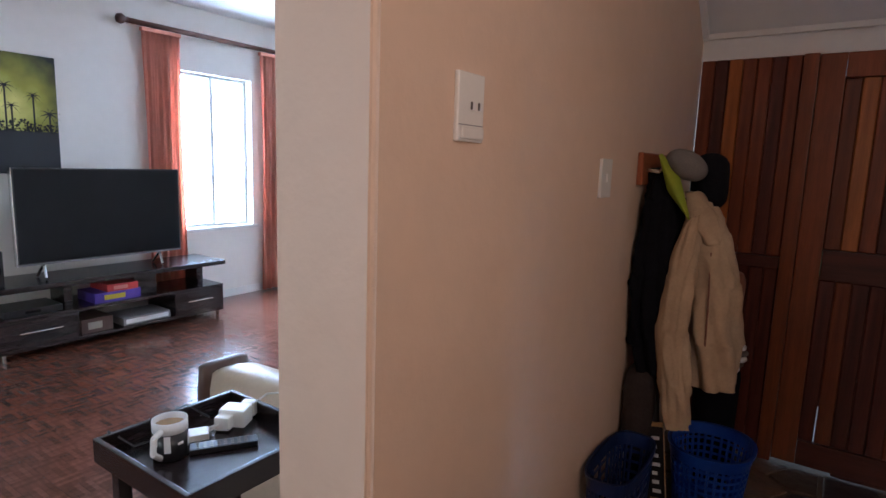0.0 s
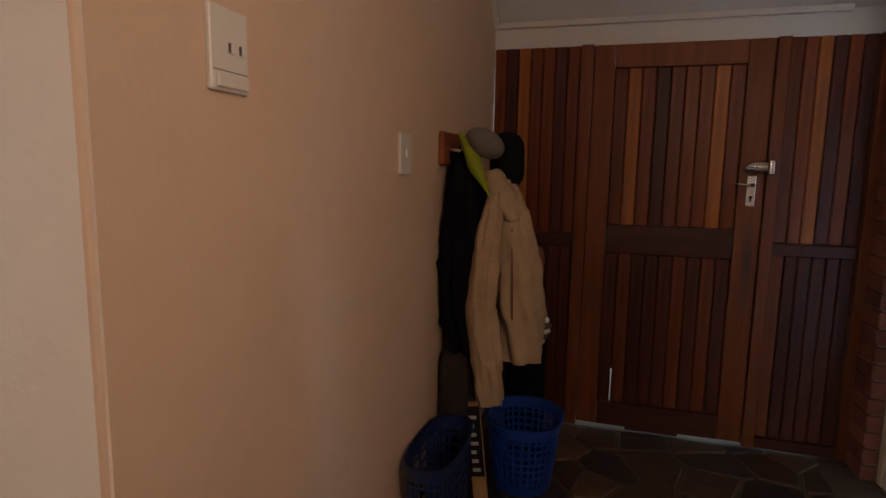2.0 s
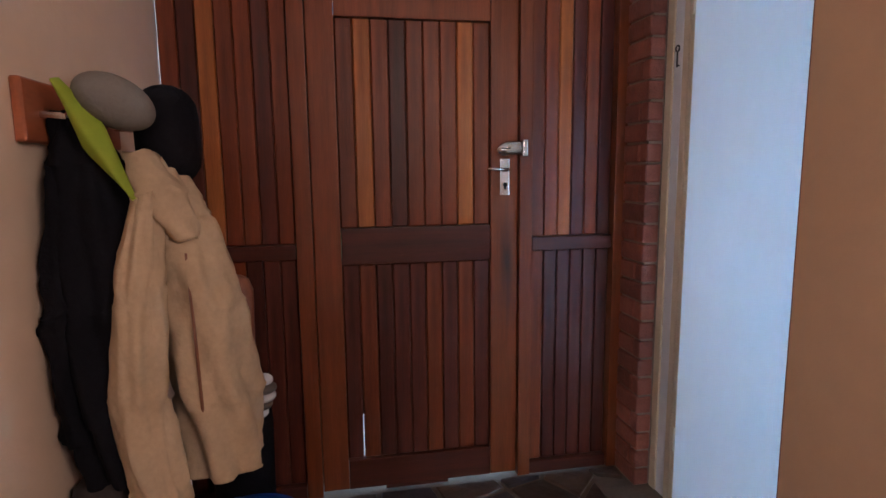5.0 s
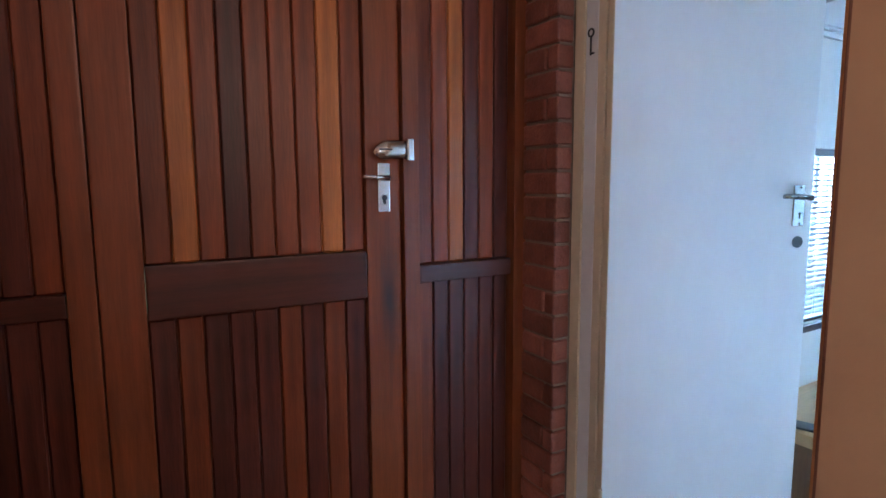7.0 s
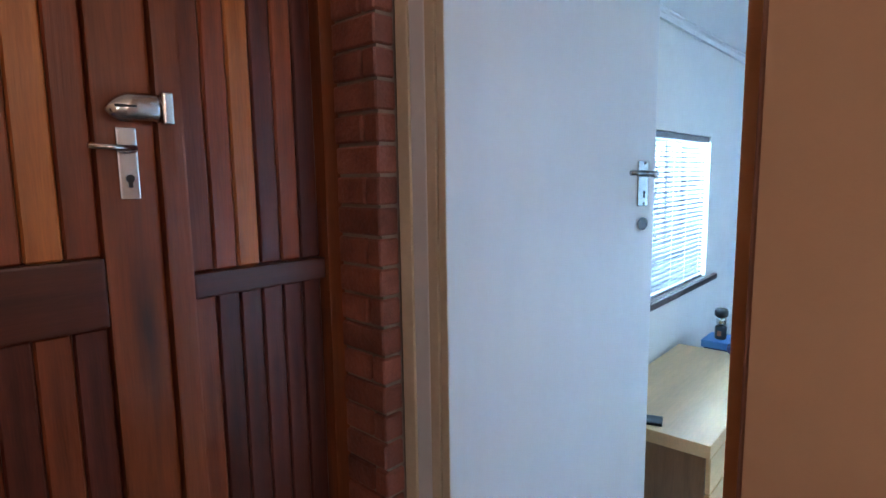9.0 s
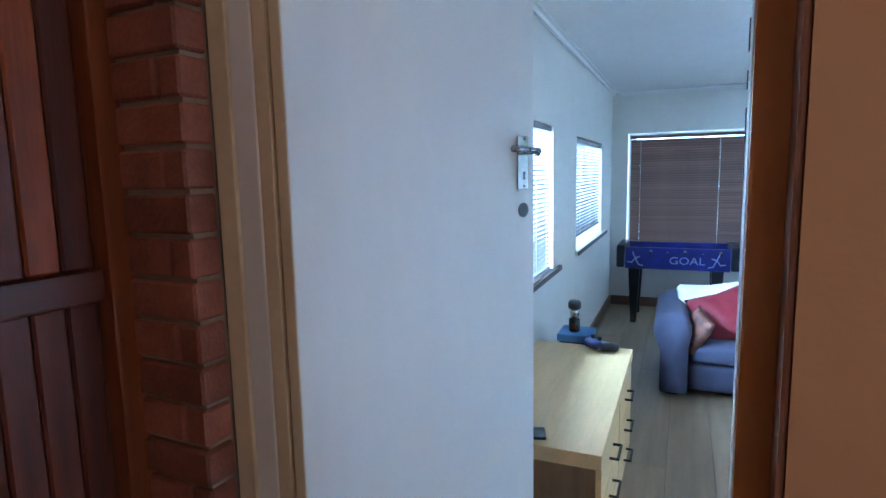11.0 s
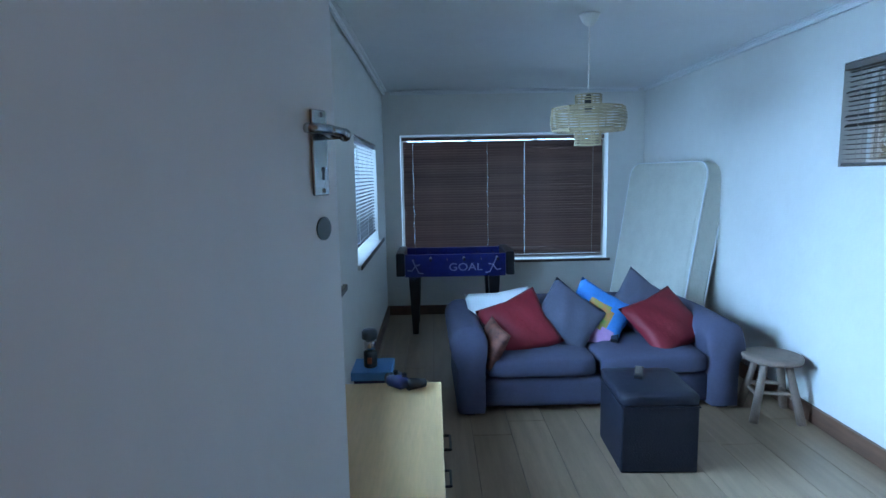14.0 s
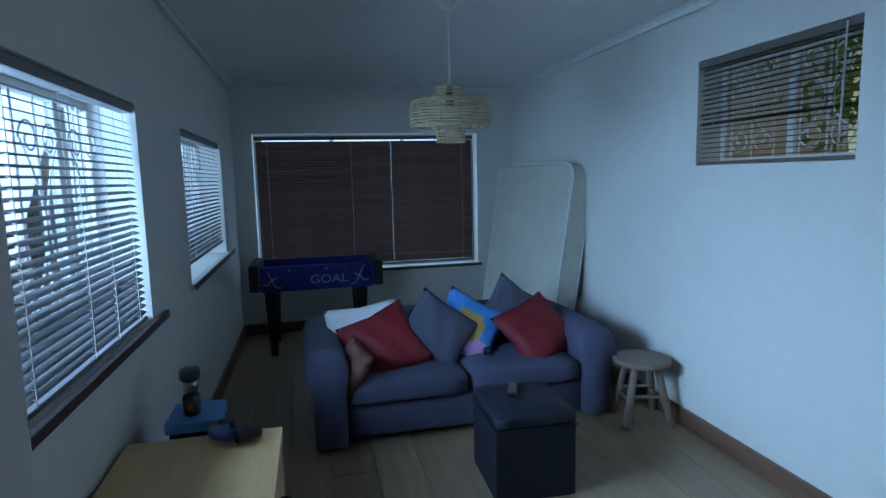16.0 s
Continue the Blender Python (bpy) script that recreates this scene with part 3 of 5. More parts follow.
part("lever_handle", bm, M_NICKEL, panel, "chrome lever handle", True)
bm = bmesh.new(); rod(bm, (hx + 0.004, -0.0068, 1.2665), (hx + 0.004, -0.0078, 1.2665), 0.0045); box(bm, hx + 0.0015, hx + 0.0065, -0.0078, -0.0068, 1.2505, 1.2665)
part("keyhole", bm, M_BLACK, panel)
for z in (1.2335, 1.3525):
    bm = bmesh.new(); rod(bm, (hx + 0.004, -0.0068, z), (hx + 0.004, -0.0082, z), 0.004, seg=10); part("screw", bm, M_SLATG, panel)
bm = bmesh.new(); rod(bm, (hx + 0.006, 0.004, 1.1725), (hx + 0.006, -0.003, 1.1725), 0.019, seg=24); part("latch_hole", bm, M_BLACK, panel, "dark bored lock hole")
for z in (0.25, 1.95):
    bm = bmesh.new(); rod(bm, (-0.008, -0.008, z), (-0.008, -0.008, z + 0.1), 0.007); part("hinge", bm, M_OFFWHITE, door1)


# ---- window blinds and windows of the study ----


def blind(label, m, w, h, pitch, tilt, slat_m, cords, depth=0.025, bent=(), hole=0.003):
    """A venetian blind hanging in its local xz plane, facing -y: head rail, slats, bottom rail, cords."""
    b = thing("venetian_blind", label, "blind", "study blinds", at=m)
    part("head_rail", soft_box(-w / 2 - 0.01, w / 2 + 0.01, -0.02, 0.02, h - 0.03, h, 0.004), slat_m, b)
    bmx = bmesh.new()
    cuts = [-w / 2, *[c + e for c in sorted(cords) for e in (-hole, hole)], w / 2]
    for xa, xb in zip(cuts[::2], cuts[1::2]):
        sheet(bmx, lambda u, v, xa=xa, xb=xb: Vector((xa + (xb - xa) * u, depth * (v - 0.5), 0.003 * (1 - (2 * v - 1) ** 2))), 1, 4)
        if xb < w / 2 - 1e-6:
            sheet(bmx, lambda u, v, xb=xb: Vector((xb + 2 * hole * u, depth * (v - 0.5) * 0.55, 0.003 * (1 - ((2 * v - 1) * 0.55) ** 2))), 1, 4)
    bmesh.ops.solidify(bmx, geom=list(bmx.faces), thickness=0.0006)
    mesh = part("slat", bmx, slat_m, b)
    n = int((h - 0.05) / pitch)
    for i in range(n):
        o = mesh if i == 0 else piece("slat", mesh.data, b, Matrix())
        extra = bent[i] if i < len(bent) else 0
        o.matrix_local = Matrix.Translation((0, 0, 0.02 + pitch * (i + 0.5))) @ Matrix.Rotation(radians(tilt + extra + random.uniform(-2, 2)), 4, "X") @ Matrix.Rotation(radians(random.uniform(-0.12, 0.12)), 4, "Y")
    part("bottom_rail", soft_box(-w / 2, w / 2, -0.013, 0.013, 0, 0.014, 0.003), slat_m, b)
    for x in cords:
        for y in (-depth * 0.52, depth * 0.52):
            c = bmesh.new(); rod(c, (x, y, 0.01), (x, y, h - 0.02), 0.0012, seg=5); part("ladder_cord", c, M_CORD, b)
    return b


def window_frame(name, label, m, w, h, splits, bars=True):
    """A steel casement with panes and a scrolled burglar bar, in its local xz plane."""
    f = tagged(thing(name, label, "window", at=m), kind="structure")
    t = 0.03
    for (x0, x1, z0, z1) in ((-w / 2, w / 2, 0, t), (-w / 2, w / 2, h - t, h), (-w / 2, -w / 2 + t, t, h - t), (w / 2 - t, w / 2, t, h - t)):
        part("window_frame", soft_box(x0, x1, -0.015, 0.015, z0, z1, 0.003, 1), M_STEEL, f)
    for s in splits:
        part("mullion", soft_box(s - 0.018, s + 0.018, -0.014, 0.014, t, h - t, 0.003, 1), M_STEEL, f)
    xs = [-w / 2 + t, *splits, w / 2 - t]
    for a, b in zip(xs, xs[1:]):
        g = bmesh.new(); box(g, a, b, -0.002, 0.002, t, h - t)
        o = part("pane", g, M_GLASS, f)
        o.visible_shadow = False
        if bars:
            c = (a + b) / 2
            gb = bmesh.new()
            for k in (-0.33, 0.0, 0.33):
                rod(gb, (c + k * (b - a), -0.03, t), (c + k * (b - a), -0.03, h - t), 0.004, seg=6)
            for sx in (-1, 1):
                for cz, up in ((h * 0.8, 1), (h * 0.22, -1)):
                    pts = []
                    for i in range(19):
                        th = i / 18 * 2.6 * math.pi
                        r = 0.055 * (1 - i / 22)
                        pts.append((c + sx * (0.06 + r * math.cos(th)), -0.036, cz + up * r * math.sin(th)))
                    tube(gb, pts, 0.0035, 5)
                tube(gb, [(c + sx * (0.11 - 0.1 * math.sin(i / 10 * math.pi)), -0.036, h * (0.22 + 0.058 * i)) for i in range(11)], 0.0035, 5)
            part("burglar_bar", gb, M_STEEL, f, "white scrolled steel burglar bar")
    return f


RZ = Matrix.Rotation(math.pi, 4, "Z")
window_frame("window_7", "wide white steel window of the living room", Matrix.Translation((-2.6, -2.6, 0.75)), 2.2, 1.5, (-0.4, 0.4), False)
# Invented window, never in view, that the hall fill lamp shines through.
window_frame("window_6", "added white steel window, out of view, for the hall fill lamp", Matrix.Translation((WALL_E - 0.02, -0.55, 1.5)) @ Matrix.Rotation(math.pi / 2, 4, "Z"), 0.9, 1.2, (0.0,), False)
BASE = STUDY
for k, (w, spl) in enumerate(((W1, (-0.12, 0.25)), (W2, (-0.1, 0.3)))):
    cx, ww, hh = (w[0] + w[1]) / 2, w[1] - w[0], w[3] - w[2]
    window_frame(f"window_{k + 1}", "white steel casement window with scrolled burglar bars", Matrix.Translation((cx, NY + 0.16, w[2])), ww, hh, spl)
    part_sill = soft_box(w[0] - 0.04, w[1] + (0.16 if k == 0 else 0.22), NY - 0.02, NY + 0.14, w[2] - 0.03, w[2] - 0.001, 0.005)
    setting("window_sill", part_sill, M_SILL if k == 0 else M_STEEL, "dark wooden window sill" if k == 0 else "white window sill with dark front edge", "window sill")
setting("trim_sill_edge", soft_box(W2[0] - 0.04, W2[1] + 0.22, NY - 0.028, NY - 0.021, W2[2] - 0.03, W2[2] - 0.001, 0.002, 1), M_SILL, "dark wooden sill edge", "trim")
blind("pewter venetian blind, slats half open, over the long window", Matrix.Translation(((W1[0] + W1[1]) / 2, NY + 0.03, W1[2] + 0.002)), W1[1] - W1[0] - 0.006, W1[3] - W1[2] - 0.004, 0.0235, 20, M_SLATL, (-0.35, 0.0, 0.2, 0.42), depth=0.027)
blind("pewter venetian blind with open slats over the short window", Matrix.Translation(((W2[0] + W2[1]) / 2, NY + 0.03, W2[2] + 0.075)), W2[1] - W2[0] - 0.024, W2[3] - W2[2] - 0.08, 0.0235, 14, M_SLATL, (-0.35, 0.1, 0.42))
# wide end window with a shut dark blind
we, hE = WE[1] - WE[0], WE[3] - WE[2]
RE = Matrix.Translation((EX + 0.14, (WE[0] + WE[1]) / 2, WE[2])) @ Matrix.Rotation(-math.pi / 2, 4, "Z")
window_frame("window_3", "wide white steel window behind a dark blind", RE, we, hE, (-0.3, 0.3), False)
setting("window_sill", soft_box(EX - 0.02, EX + 0.12, WE[0] - 0.03, WE[1] + 0.03, WE[2] - 0.025, WE[2] - 0.001, 0.004), M_SILL, "dark wooden window sill", "window sill")
blind("dark brown wooden venetian blind, slats shut", Matrix.Translation((EX + 0.012, (WE[0] + WE[1]) / 2 + 0.012, WE[2] + 0.03)) @ Matrix.Rotation(-math.pi / 2, 4, "Z"), we - 0.075, hE - 0.05, 0.0225, 76, M_SLAT, (-0.80, -0.14, 0.19, 0.80), bent=(0, 0, -30, 0, 8) + (0,) * 42 + (-26,), depth=0.027, hole=0.0022)
# high garden window
ws, hs = WS[1] - WS[0], WS[3] - WS[2]
RS = Matrix.Translation(((WS[0] + WS[1]) / 2, SY - 0.14, WS[2])) @ RZ
window_frame("window_4", "high steel garden window with burglar bars", RS, ws, hs, (0.0,))
blind("brown-grey venetian blind with a few bent slats", Matrix.Translation(((WS[0] + WS[1]) / 2, SY - 0.02, WS[2] + 0.003)) @ RZ, ws - 0.012, hs - 0.006, 0.0215, -4, M_SLATG, (-0.3, 0.3), bent=(0, 0, 0, 0, 0, 0, 0, 42, 0, 36, 0, 0, 0, 0, 34))
wand = bmesh.new(); rod(wand, (2.925, SY + 0.012, 1.33), (2.92, SY + 0.012, 1.715), 0.003, seg=6)
tagged(part("blind_wand", wand, M_CORD), "pale plastic wand cord of the garden blind", "blind cord")

BASE = Matrix()

# ---- outside ----
LEAF = mat("garden_leaf", (0.16, 0.30, 0.06), 0.6, vary=0.5, scale=3, random_piece=0.5)
lt = LEAF.node_tree
leaf_back = lt.nodes.new("ShaderNodeBsdfTranslucent")
leaf_back.inputs["Color"].default_value = (0.34, 0.52, 0.08, 1)
leaf_mix = lt.nodes.new("ShaderNodeMixShader")
leaf_mix.inputs[0].default_value = 0.55
lt.links.new(lt.nodes["Principled BSDF"].outputs[0], leaf_mix.inputs[1])
lt.links.new(leaf_back.outputs[0], leaf_mix.inputs[2])
lt.links.new(leaf_mix.outputs[0], lt.nodes["Material Output"].inputs["Surface"])
BARK = mat("bark", (0.10, 0.07, 0.05), 0.9, vary=0.3, scale=8, bump=0.5)


def garden_tree(at, height, spread, n):
    t = thing("tree", "leafy green garden tree beyond the wall", "tree", "garden trees", at=Matrix.Translation(at))
    b = bmesh.new(); rod(b, (0, 0, 0), (0.1, 0, height * 0.55), 0.11, 0.06, 8)
    for k in range(6):
        a = k * 1.05
        rod(b, (0.08, 0, height * (0.35 + 0.03 * k)), (spread * 0.6 * math.cos(a), spread * 0.6 * math.sin(a), height * (0.6 + 0.05 * k)), 0.045, 0.015, 6)
    part("trunk", b, BARK, t)
    vs, fs = [], []
    for k in range(n):
        c = Vector((random.gauss(0, spread * 0.45), random.gauss(0, spread * 0.45), height * (0.62 + random.gauss(0, 0.16))))
        q = Euler((random.uniform(0, 6), random.uniform(0, 6), random.uniform(0, 6))).to_matrix()
        s = random.uniform(0.05, 0.11)
        i = len(vs)
        vs += [c + q @ Vector(p) * s for p in ((-1, 0, 0), (0, -0.45, 0.1), (1.1, 0, 0), (0, 0.45, 0.1))]
        fs.append((i, i + 1, i + 2, i + 3))
    me = bpy.data.meshes.new("crown"); me.from_pydata(vs, [], fs); me.materials.append(LEAF)
    o = new("crown", me); o.parent = t


garden_tree((3.9, -3.6, -0.6), 4.2, 1.5, 3000)
garden_tree((6.2, -4.4, -0.6), 4.6, 1.6, 2500)
bm = bmesh.new(); box(bm, -2.0, 14.0, -7.2, -7.0, -0.6, 1.5)
tagged(part("garden_wall", bm, M_LIVING), "white painted garden boundary wall", "wall", kind="structure")

BASE = STUDY
bm = bmesh.new(); box(bm, 2.3, 12.0, NY + 4.0, NY + 4.05, -0.6, 7.0)
setting("backdrop", bm, glow("bright_hazy_sky", (0.60, 0.80, 1.0), 3.2), "pale hazy sky beyond the long windows", "backdrop")
BASE = Matrix()
# Emissive sheet added to brighten the garden view between the leaves.
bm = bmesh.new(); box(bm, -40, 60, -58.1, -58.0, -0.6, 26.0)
setting("backdrop", bm, glow("glowing_garden_backdrop", (0.72, 0.86, 0.58), 2.6), "glowing pale green backdrop for the bright distance beyond the garden", "backdrop")
BASE = STUDY

# ---- sofa ----


def cushion_mesh(w, h, t, seg=14, sag=0.0):
    b = bmesh.new()
    for side in (-1, 1):
        def fn(u, v, side=side):
            x, z = 2 * u - 1, 2 * v - 1
            e = max(0.0, (1 - x * x)) ** 0.42 * max(0.0, (1 - z * z)) ** 0.42
            pinch = 1 - 0.10 * (1 - abs(x)) * abs(z) ** 3 - 0.0
            pinch2 = 1 - 0.10 * (1 - abs(z)) * abs(x) ** 3
            wr = 0.006 * math.sin(9 * x + 4 * z) * e
            return Vector((x * w / 2 * pinch2, side * (t / 2 * e + 0.002) + wr, z * h / 2 * pinch - sag * (1 - x * x)))
        sheet(b, fn, seg, seg)
    bmesh.ops.remove_doubles(b, verts=b.verts, dist=0.006)
    return b


def puff(x0, x1, y0, y1, z0, z1, r, seg=5, crown=0.0):
    """A soft upholstered block with large rounded edges and a crowned top."""
    b = bmesh.new()
    box(b, x0, x1, y0, y1, z0, z1)
    bmesh.ops.subdivide_edges(b, edges=list(b.edges), cuts=5, use_grid_fill=True)
    cx, cy = (x0 + x1) / 2, (y0 + y1) / 2
    for v in b.verts:
        p = v.co
        q = Vector((min(max(p.x, x0 + r), x1 - r), min(max(p.y, y0 + r), y1 - r), min(max(p.z, z0 + r), z1 - r)))
        d = p - q
        if d.length > 1e-6:
            v.co = q + d.normalized() * min(d.length, r)
        if p.z > (z0 + z1) / 2:
            v.co.z += crown * (1 - ((p.x - cx) / (x1 - x0) * 2) ** 2) * (1 - ((p.y - cy) / (y1 - y0) * 2) ** 2)
        v.co += Vector(noise.noise_vector(p * 6)) * 0.004
    return b


SO = Matrix.Translation((3.88, 1.266, 0)) @ Matrix.Rotation(radians(1.0), 4, "Z")   # local x backwards, y across
sofa = thing("sofa", "blue-grey fabric two-seater sofa with rolled arms, worn", "sofa", at=SO @ Matrix.Diagonal((0.87, 1, 0.82, 1)))
HW = 0.738
part("base", puff(0.03, 0.86, -HW + 0.13, HW - 0.13, 0.035, 0.235, 0.03), M_SOFA, sofa, smooth=True)
for k in (-1, 1):
    part("seat_cushion", puff(0.0, 0.66, 0.004 if k > 0 else -HW + 0.15, (HW - 0.15 if k > 0 else -0.004), 0.235, 0.375, 0.045, crown=0.02), M_SOFA, sofa, smooth=True)
    b = bmesh.new()
    prof = []
    for i in range(20):
        a = i / 19
        if a < 0.2:
            prof.append((-0.075, 0.03 + a / 0.2 * 0.40))
        elif a > 0.8:
            prof.append((0.075, 0.43 - (a - 0.8) / 0.2 * 0.40))
        else:
            th = math.pi * (1 - (a - 0.2) / 0.6)
            prof.append((0.10 * math.cos(th) * (1 + 0.15 * math.sin(th)) + 0.01 * k, 0.44 + 0.135 * math.sin(th)))
    def arm(u, v, k=k, prof=prof):
        p = prof[min(19, int(u * 19 + 0.5))]
        x = -0.02 + 0.86 * v
        s = 1 - 0.25 * max(0, 1 - v * 14) ** 2 * 0.5
        return Vector((x, k * (HW - 0.07) + p[0] * s, 0.03 + (p[1] - 0.03) * (s + (0.02 * math.sin(v * 3)))))
    g = sheet(b, arm, 19, 16)
    b.faces.new([g[0][i] for i in range(20)]); b.faces.new([g[16][i] for i in range(20)])
    part("arm", b, M_SOFA, sofa, smooth=True)
part("back", puff(0.68, 0.88, -HW + 0.14, HW - 0.14, 0.04, 0.60, 0.07, crown=0.01), M_SOFA, sofa, smooth=True)
for k in (-1, 1):
    part("back_cushion", puff(0.52, 0.70, 0.004 if k > 0 else -HW + 0.16, HW - 0.16 if k > 0 else -0.004, 0.37, 0.60, 0.06, crown=0.01), M_SOFA, sofa, smooth=True)
for x in (0.06, 0.8):
    for y in (-HW + 0.06, HW - 0.06):
        part("foot", soft_box(x - 0.03, x + 0.03, y - 0.03, y + 0.03, 0.0, 0.034, 0.004), M_BLACKWOOD, sofa)


def cushion(label, m, w, h, t, material, group="sofa cushions"):
    c = part("cushion", cushion_mesh(w, h, t), material, smooth=True)
    tagged(c, label, "cushion", group)
    c.matrix_world = BASE @ m
    return c


def lean(y, x, z, tip, turn, spin):
    """A cushion standing on its edge against the sofa back: tip back, turn about z, spin in its plane."""
    return SO @ Matrix.Translation((x * 0.9, y, z * 0.82 - 0.008)) @ Matrix.Rotation(radians(-90 + turn), 4, "Z") @ Matrix.Rotation(radians(-tip), 4, "X") @ Matrix.Rotation(radians(spin), 4, "Y")


cushion("white cotton cushion tucked behind the red one", lean(0.47, 0.43, 0.54, 24, -10, -8), 0.38, 0.32, 0.12, M_WHITEC)
cushion("brown patterned cushion slumped by the sofa arm", lean(0.555, 0.12, 0.45, 26, -66, 14), 0.24, 0.23, 0.08, M_BROWNC)
cushion("crimson satin cushion propped on the sofa", lean(0.38, 0.28, 0.515, 38, -6, -25), 0.37, 0.37, 0.13, M_RED)
cushion("blue-grey cloth cushion standing on a corner", lean(0.10, 0.33, 0.54, 28, 4, 40), 0.36, 0.36, 0.13, M_GREYC)
cushion("crimson satin cushion lying against the sofa arm", lean(-0.45, 0.28, 0.515, 46, 10, -20), 0.40, 0.37, 0.13, M_RED)
cushion("blue-grey cushion behind the red one", lean(-0.36, 0.46, 0.60, 16, 4, 38), 0.32, 0.32, 0.12, M_GREYC)
pc = cushion("children's cushion with a blue, orange and lilac print", lean(-0.09, 0.40, 0.53, 30, -4, 32), 0.36, 0.36, 0.12, M_BLUEC)
for idx, mm in enumerate((M_PRINT, M_PINK)):
    pc.data.materials.append(mm)
for p in pc.data.polygons:
    zc = p.center.z + 0.35 * p.center.x
    round_print = (p.center.x + 0.01) ** 2 + (p.center.z - 0.0) ** 2 < 0.085 ** 2
    p.material_index = 1 if round_print else (2 if zc < -0.02 else 0)
tagged(part("remote_control", soft_box(-0.02, 0.02, -0.07, 0.07, 0, 0.018, 0.006, m=SO @ Matrix.Translation((0.24, -0.16, 0.327)) @ Matrix.Rotation(1.2, 4, "Z")), M_BLACK), "small black remote lying on the sofa seat", "remote")

# ---- ottoman ----
OT = Matrix.Translation((3.44, 1.182, 0)) @ Matrix.Rotation(radians(-2), 4, "Z") @ Matrix.Diagonal((1.0, 0.955, 0.86, 1))
ott = thing("ottoman", "dark navy leatherette cube ottoman", "ottoman", at=OT)
part("body", soft_box(-0.175, 0.175, -0.168, 0.168, 0.0, 0.335, 0.012, 3), M_OTTO, ott, smooth=False)
part("lid", puff(-0.178, 0.178, -0.171, 0.171, 0.336, 0.40, 0.02, crown=0.006), M_OTTO, ott, smooth=True)
bm = bmesh.new()
for (a, b2) in (((-0.176, -0.169), (0.176, -0.169)), ((0.176, -0.169), (0.176, 0.169)), ((0.176, 0.169), (-0.176, 0.169)), ((-0.176, 0.169), (-0.176, -0.169))):
    rod(bm, (*a, 0.336), (*b2, 0.336), 0.004, seg=6)
part("piping", bm, M_OTTO, ott)


def remote_control(label, m, l=0.17, w=0.045, body=M_BLACK):
    r = thing("remote_control", label, "remote", at=m)
    part("casing", soft_box(-w / 2, w / 2, -l / 2, l / 2, 0, 0.018, 0.006), body, r)
    for i in range(8):
        for j in range(3):
            o = soft_box(-0.005 + (j - 1) * w * 0.29, 0.005 + (j - 1) * w * 0.29, -0.005 - l * 0.38 + i * l * 0.1, 0.005 - l * 0.38 + i * l * 0.1, 0.018, 0.0205, 0.0015, 1)
            part("button", o, M_SLATG, r)
    return r


remote_control("slim black remote with pale buttons on the ottoman", OT @ Matrix.Translation((0.06, 0.02, 0.407)) @ Matrix.Rotation(radians(70), 4, "Z"), 0.14, 0.04)

# ---- stool ----
st = thing("stool", "weathered round wooden stool with four splayed legs", "stool", at=Matrix.Translation((3.81, 0.40, 0)) @ Matrix.Rotation(0.59, 4, "Z") @ Matrix.Diagonal((1.04, 1.04, 0.85, 1)))
bm = bmesh.new(); lathe(bm, [(0.0, 0.345), (0.12, 0.345), (0.134, 0.352), (0.136, 0.37), (0.128, 0.38), (0.06, 0.374), (0.0, 0.373)], 28)
part("seat", bm, M_STOOL, st, smooth=True)
for k in range(4):
    a = k * math.pi / 2
    c, s = math.cos(a), math.sin(a)
    bm = bmesh.new(); rod(bm, (0.15 * c, 0.15 * s, 0), (0.075 * c, 0.075 * s, 0.348), 0.021, 0.017, 10); part("leg", bm, M_STOOL, st)
    a2 = a + math.pi / 2
    bm = bmesh.new(); rod(bm, (0.105 * c, 0.105 * s, 0.14 + 0.03 * (k % 2)), (0.105 * math.cos(a2), 0.105 * math.sin(a2), 0.14 + 0.03 * (k % 2)), 0.011, seg=8); part("stretcher", bm, M_STOOL, st)

# ---- mattress leaning in the corner ----
mb = bmesh.new()
mw, mh, mth, mr = 0.93, 1.345, 0.17, 0.11


def rounded(inset):
    out = []
    for cx, cz, a0 in ((mw - mr, mh - mr, 0), (mr, mh - mr, 90), (mr, mr, 180), (mw - mr, mr, 270)):
        for k in range(7):
            a = radians(a0 + k * 15)
            out.append((cx + (mr - inset) * math.cos(a), cz + (mr - inset) * math.sin(a)))
    return out


loops = [[mb.verts.new((x, y, z)) for x, z in rounded(ins)] for y, ins in ((-mth + 0.004, 0.05), (-mth, 0.03), (-mth + 0.006, 0.008), (-mth + 0.025, 0.0), (-0.025, 0.0), (-0.006, 0.008), (0.0, 0.03), (-0.004, 0.05))]
for ra, rb2 in zip(loops, loops[1:]):
    for k in range(len(ra)):
        mb.faces.new((ra[k], ra[(k + 1) % len(ra)], rb2[(k + 1) % len(ra)], rb2[k]))
mb.faces.new(loops[0])
mb.faces.new(loops[-1])
mt = thing("mattress", "cream quilted single mattress leaning upright behind the sofa", "mattress")
part("core", mb, M_MATTRESS, mt)
for yy in (-mth + 0.008, -0.008):
    pb = bmesh.new()
    loop = rounded(0.004)
    tube(pb, [(x, yy, z) for x, z in loop + loop[:1]], 0.006, 6)
    part("piping", pb, M_WHITEC, mt)
mt.matrix_world = BASE @ Matrix.Translation((4.67, 0.54, 0.0)) @ Matrix.Rotation(radians(12), 4, "Z") @ Matrix.Rotation(radians(9.5), 4, "X")

